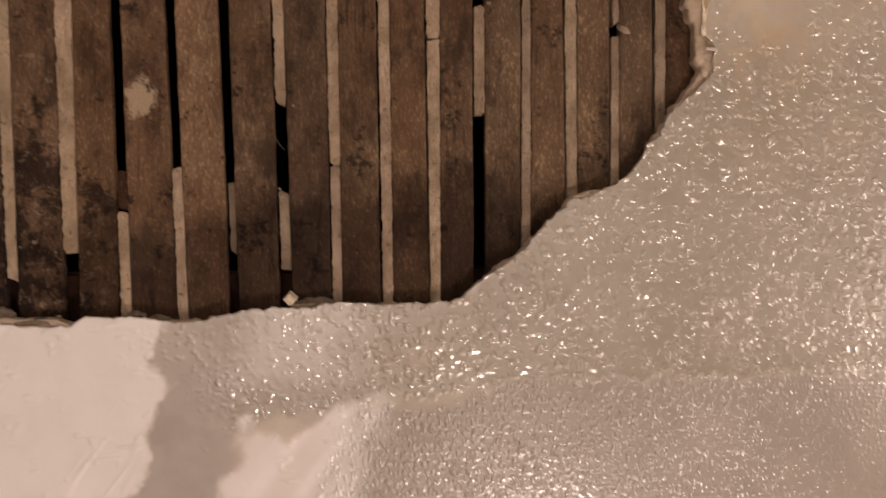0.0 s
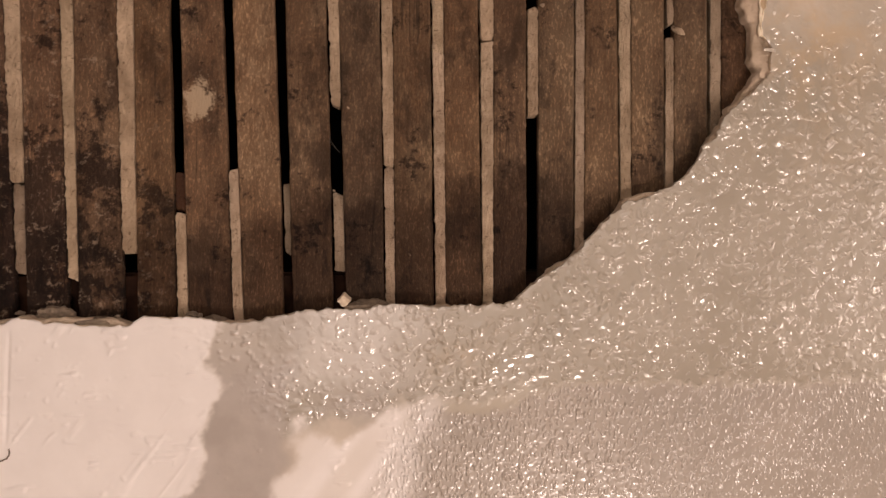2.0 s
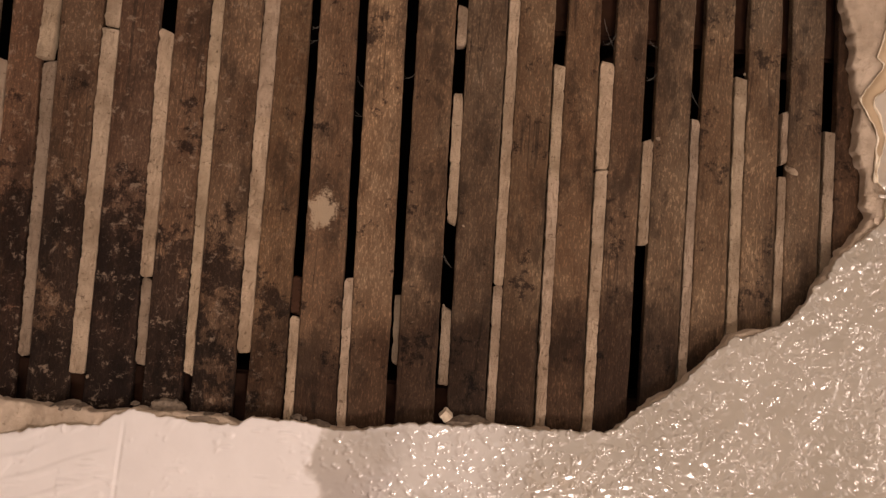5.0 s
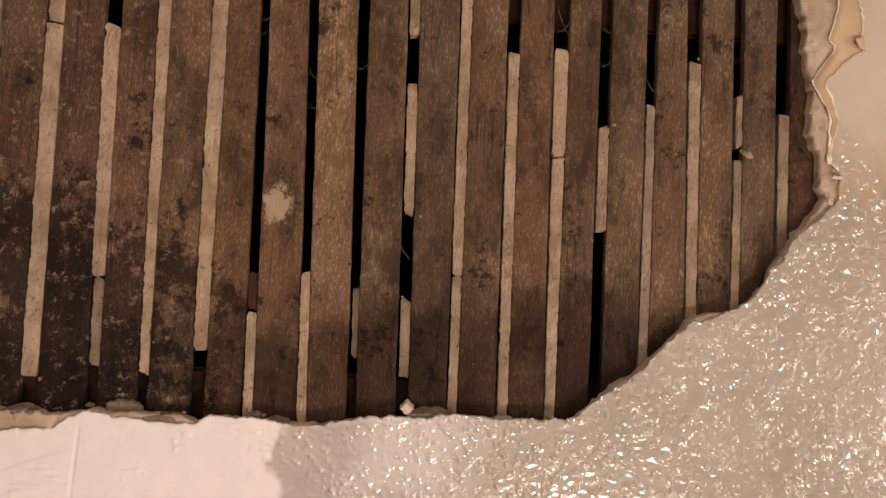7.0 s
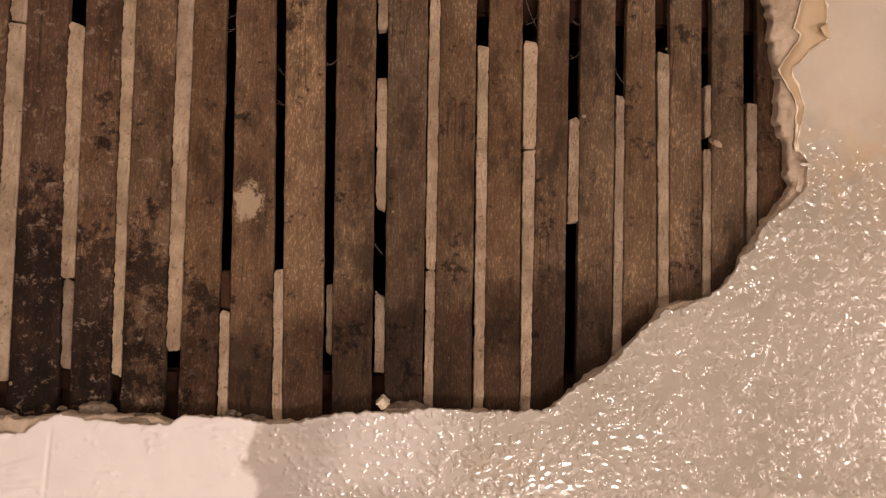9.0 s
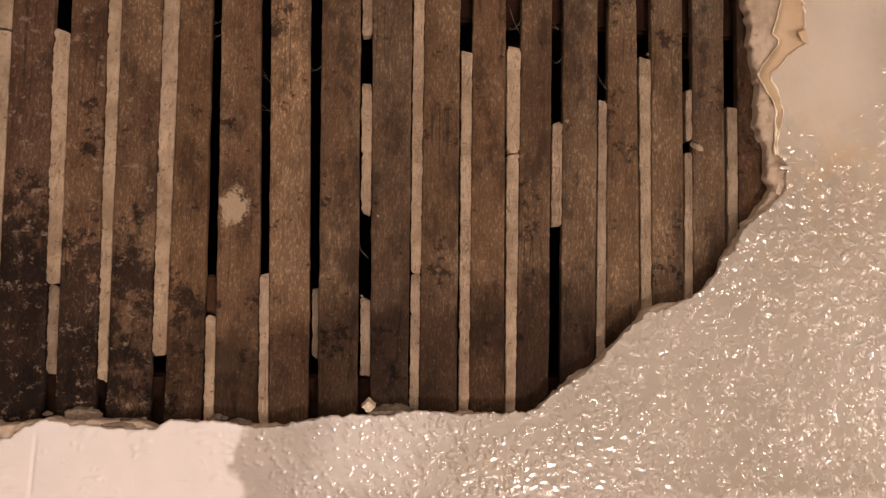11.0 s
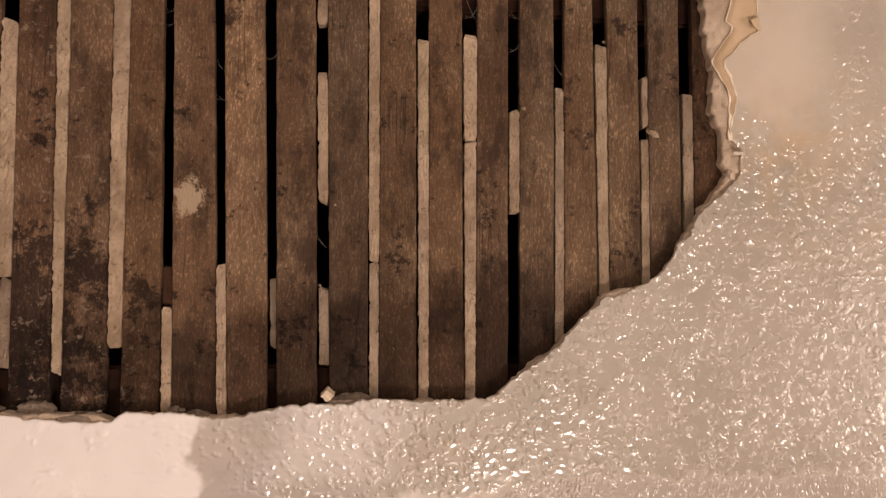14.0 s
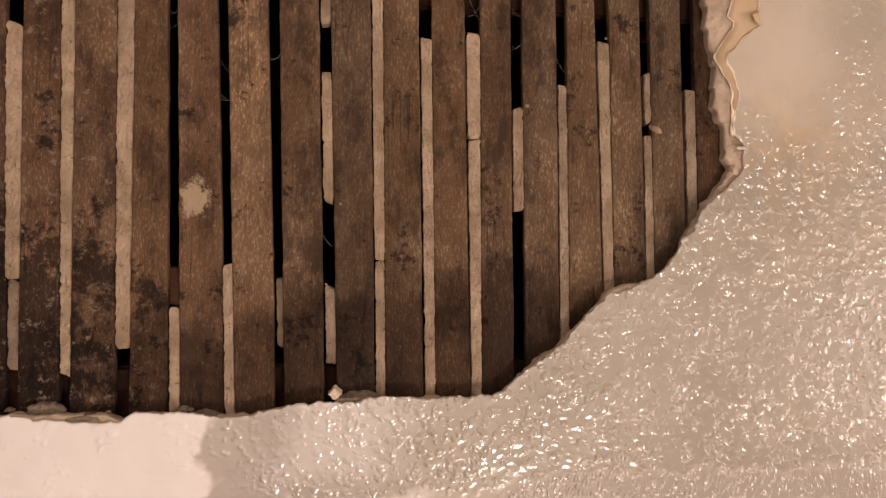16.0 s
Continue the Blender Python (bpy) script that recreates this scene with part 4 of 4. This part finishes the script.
def flake(name, corners, curl, mat, label):
    """A thin chip that hangs on by one side and curls off the wall towards the other."""
    (x0, z0), (x1, z1), (x2, z2), (x3, z3) = corners
    n, verts = 6, []
    for i in range(n + 1):
        u = i / n
        for j in range(n + 1):
            v = j / n
            x = (x0 * (1 - u) + x1 * u) * (1 - v) + (x3 * (1 - u) + x2 * u) * v
            z = (z0 * (1 - u) + z1 * u) * (1 - v) + (z3 * (1 - u) + z2 * u) * v
            wave = 0.0006 * (float(vnoise(np.array([x]), np.array([z]), 0.004, 141)[0]) - 0.5)
            verts.append((x + wave, SKIN_Y - 0.0004 - curl * u * u + wave, z + wave))
    faces = [(i * (n + 1) + j, i * (n + 1) + j + 1, (i + 1) * (n + 1) + j + 1, (i + 1) * (n + 1) + j) for i in range(n) for j in range(n)]
    ob = link(name, sheet(name, verts, faces), mat, wall, label)
    thick = ob.modifiers.new("thickness", "SOLIDIFY")
    thick.thickness, thick.offset = 0.0007, 0


flake("paint_flake", [(0.3235, 1.6785), (0.3125, 1.6780), (0.3120, 1.6757), (0.3245, 1.6745)], 0.0018, SKIN, "cream paint chip curling off the broken edge")
flake("paper_flap", [(0.3395, 1.8140), (0.3300, 1.8080), (0.3330, 1.8020), (0.3425, 1.7985)], 0.0030, PAPER, "small folded flap of torn backing paper")
flake("paint_flake", [(0.3150, 1.6590), (0.3090, 1.6560), (0.3085, 1.6515), (0.3140, 1.6500)], 0.0010, COAT, "sandy plaster chip at the broken edge")


# ---- loose bits ----
def lump(name, size, seed, mat, squash=(1, 1, 1), facets=2):
    bm = bmesh.new()
    bmesh.ops.create_icosphere(bm, subdivisions=facets, radius=size)
    for v in bm.verts:
        q = noise.noise(v.co * (1.6 / size) + Vector((seed * 3.1, 0, 0)))
        v.co = v.co * (1 + 0.34 * q)
        v.co = Vector((v.co.x * squash[0], v.co.y * squash[1], v.co.z * squash[2]))
    return part(name, bm, mat, None)


def crumb():
    bm = bmesh.new()
    bmesh.ops.create_cube(bm, size=0.0086)
    bmesh.ops.subdivide_edges(bm, edges=list(bm.edges), cuts=3, use_grid_fill=True)
    for v in bm.verts:
        v.co *= 1 + 0.22 * noise.noise(v.co * 260) - 0.012 * (v.co.length / 0.005) ** 2
    ob = part("plaster_lump", bm, CRUMB, None)
    ob.matrix_world = pose(-0.0680, LATH_Y - 0.0066, 1.4462, 20, 42, 12)
    return tagged(ob, "small pale broken lump of plaster resting on the ledge", "plaster lump")


crumb()


frag = lump('plaster_fragment', 0.0042, 4, KEY, (1.5, 0.6, 0.7))
frag.matrix_world = pose(0.2385, LATH_Y - 0.0012, 1.6955, 0, 24, 0)
tagged(frag, 'small crumbled plaster fragment stuck against a lath', 'plaster fragment')


def heap(x, z, wide, high, seed):
    """A low heap of plaster dust lying on the broken ledge."""
    n, rows = 44, 9
    verts = []
    for j in range(rows):
        f = j / (rows - 1)
        for i in range(n):
            u = 2 * i / (n - 1) - 1
            h = high * max(0.0, 1 - abs(u) ** 1.7) * (1 - 0.75 * f ** 1.5)
            h *= 0.45 + 1.1 * fractal(np.array([x + u * wide]), np.array([f * 0.01]), 0.006, seed, 3)[0]
            verts.append((x + u * wide, LATH_Y - 0.0006 - f * 0.0095, z + h))
    faces = [(j * n + i, j * n + i + 1, (j + 1) * n + i + 1, (j + 1) * n + i) for j in range(rows - 1) for i in range(n - 1)]
    m = len(verts)
    verts += [(vx, vy, z - 0.003) for vx, vy, vz in verts]
    faces += [(i, i + 1, m + i + 1, m + i) for i in range(n - 1)] + [((rows - 1) * n + i + 1, (rows - 1) * n + i, m + (rows - 1) * n + i, m + (rows - 1) * n + i + 1) for i in range(n - 1)]
    ob = link("plaster_rubble", sheet("plaster_rubble", verts, faces, False), RUBBLE, None)
    return tagged(ob, "low grey-brown heap of plaster dust on the broken ledge", "rubble", "rubble on the ledge")


heap(-0.046, 1.4405, 0.022, 0.0065, 3)
heap(-0.400, 1.4275, 0.018, 0.0060, 13)
heap(-0.182, 1.4285, 0.012, 0.0040, 17)
heap(-0.280, 1.4285, 0.016, 0.0032, 19)


def ledge_chunk(x, z, wide, high, deep, seed):
    """A flat broken piece of plaster lying against the feet of the laths."""
    bm = bmesh.new()
    rs = np.random.RandomState(seed)
    rim = []
    for i in range(17):
        a = math.pi * i / 16
        r = 1 + 0.16 * (rs.rand() - 0.5)
        rim.append((wide * math.cos(a) * r, max(0.0, high * math.sin(a) ** 0.8 * r)))
    rings = [[bm.verts.new((x + u * k, y, z + w * k)) for u, w in rim] for y, k in ((LATH_Y - 0.0006, 1.0), (LATH_Y - deep * 0.75, 0.97), (LATH_Y - deep, 0.86))]
    for a, b in zip(rings, rings[1:]):
        for i in range(len(rim)):
            j = (i + 1) % len(rim)
            bm.faces.new((a[i], a[j], b[j], b[i]))
    hub = bm.verts.new((x, LATH_Y - deep * 1.05, z + high * 0.4))
    for i in range(len(rim)):
        bm.faces.new((rings[2][i], rings[2][(i + 1) % len(rim)], hub))
    bm.faces.new(rings[0])
    bmesh.ops.subdivide_edges(bm, edges=list(bm.edges), cuts=2, use_grid_fill=True)
    for v in bm.verts:
        v.co.y -= 0.0010 * noise.noise(v.co * 320)
    return tagged(part("plaster_chunk", bm, RUBBLE, None), "flat grey-brown broken plaster chunk leaning on the laths", "plaster chunk")


ledge_chunk(-0.316, 1.4285, 0.0165, 0.0125, 0.0052, 4)

for x, z, size in ((0.1095, 1.7150, 0.0019), (0.0095, 1.7145, 0.0022), (0.0098, 1.7100, 0.0014), (0.0100, 1.6770, 0.0018), (0.0105, 1.6735, 0.0013), (0.2330, 1.6985, 0.0020),
                   (-0.0780, 1.5435, 0.0012), (-0.3900, 1.4545, 0.0017), (-0.2990, 1.4655, 0.0015), (-0.0660, 1.6175, 0.0012), (0.1880, 1.7840, 0.0014)):
    bit = lump("plaster_crumb", size, x * 90, KEY, (1.0, 0.7, 1.2), 1)
    bit.matrix_world = pose(x, LATH_Y - 0.0008, z, 0, x * 900, 0)
    bit.color = (0.75, 0.75, 0.75, 1)
    tagged(bit, "tiny pale crumb of plaster stuck between two laths", "plaster crumb", "crumbs between the laths")

for x, z, size, turn in ((-0.2005, 1.4330, 0.0040, 20), (-0.1945, 1.4325, 0.0026, 70), (-0.2640, 1.4310, 0.0028, 130), (-0.3440, 1.4345, 0.0030, 40), (-0.0370, 1.4435, 0.0022, 95)):
    bit = lump("plaster_crumb", size, turn, RUBBLE, (1.3, 1.0, 0.8))
    bit.matrix_world = pose(x, LATH_Y - 0.0035, z, 0, turn * 0.2, turn)
    tagged(bit, "small dusty crumb of plaster lying on the broken ledge", "plaster crumb", "crumbs on the ledge")


def bent_nail():
    curve = bpy.data.curves.new("bent_nail", "CURVE")
    curve.dimensions, curve.bevel_depth, curve.bevel_resolution = "3D", 0.00055, 2
    sp = curve.splines.new("POLY")
    pts = [(-0.3665, 1.3045), (-0.358, 1.309), (-0.3495, 1.3125), (-0.3475, 1.316), (-0.3478, 1.3205)]
    sp.points.add(len(pts) - 1)
    for q, (x, z) in zip(sp.points, pts):
        q.co = (x, SKIN_Y - 0.0006, z, 1)
    temp = bpy.data.objects.new("temp", curve)
    me = bpy.data.meshes.new_from_object(temp)
    bpy.data.objects.remove(temp)
    ob = link("bent_nail", me, IRON, None)
    tagged(ob, "small dark rusty bent nail lying in the white skim", "nail")
    bm = bmesh.new()
    bmesh.ops.create_icosphere(bm, subdivisions=2, radius=0.0013, matrix=Matrix.Translation((-0.367, SKIN_Y - 0.0006, 1.304)) @ Matrix.Diagonal((1, 0.5, 1, 1)))
    part("nail_head", bm, IRON, ob)


bent_nail()


def cobweb(x0, z0, x1, z1, sag, depth):
    curve = bpy.data.curves.new("cobweb", "CURVE")
    curve.dimensions, curve.bevel_depth, curve.bevel_resolution = "3D", 0.00009, 0
    for k in range(2):
        sp = curve.splines.new("POLY")
        sp.points.add(7)
        for i, q in enumerate(sp.points):
            f = i / 7
            q.co = (x0 + (x1 - x0) * f, LATH_Y + depth + 0.001 * k, z0 + (z1 - z0) * f - sag * 4 * f * (1 - f) * (1 + k) + 0.004 * k * (1 - f), 1)
    temp = bpy.data.objects.new("temp", curve)
    me = bpy.data.meshes.new_from_object(temp)
    bpy.data.objects.remove(temp)
    return tagged(link("cobweb", me, WEB, None), "thin dusty cobweb strands across a gap", "cobweb", "cobwebs in the gaps")


cobweb(-0.222, 1.789, -0.213, 1.797, 0.002, 0.001)
cobweb(-0.175, 1.712, -0.166, 1.711, 0.0006, 0.0008)
cobweb(-0.133, 1.750, -0.122, 1.757, 0.002, 0.001)
cobweb(-0.084, 1.590, -0.073, 1.578, 0.001, 0.001)
cobweb(0.052, 1.800, 0.064, 1.812, 0.003, 0.001)
cobweb(0.096, 1.806, 0.105, 1.803, 0.001, 0.001)
cobweb(-0.223, 1.775, -0.212, 1.784, 0.001, 0.002)
cobweb(-0.176, 1.745, -0.168, 1.738, 0.001, 0.001)
cobweb(0.052, 1.822, 0.065, 1.796, 0.002, 0.002)
cobweb(0.096, 1.770, 0.106, 1.779, 0.002, 0.002)
cobweb(0.140, 1.760, 0.150, 1.748, 0.001, 0.002)
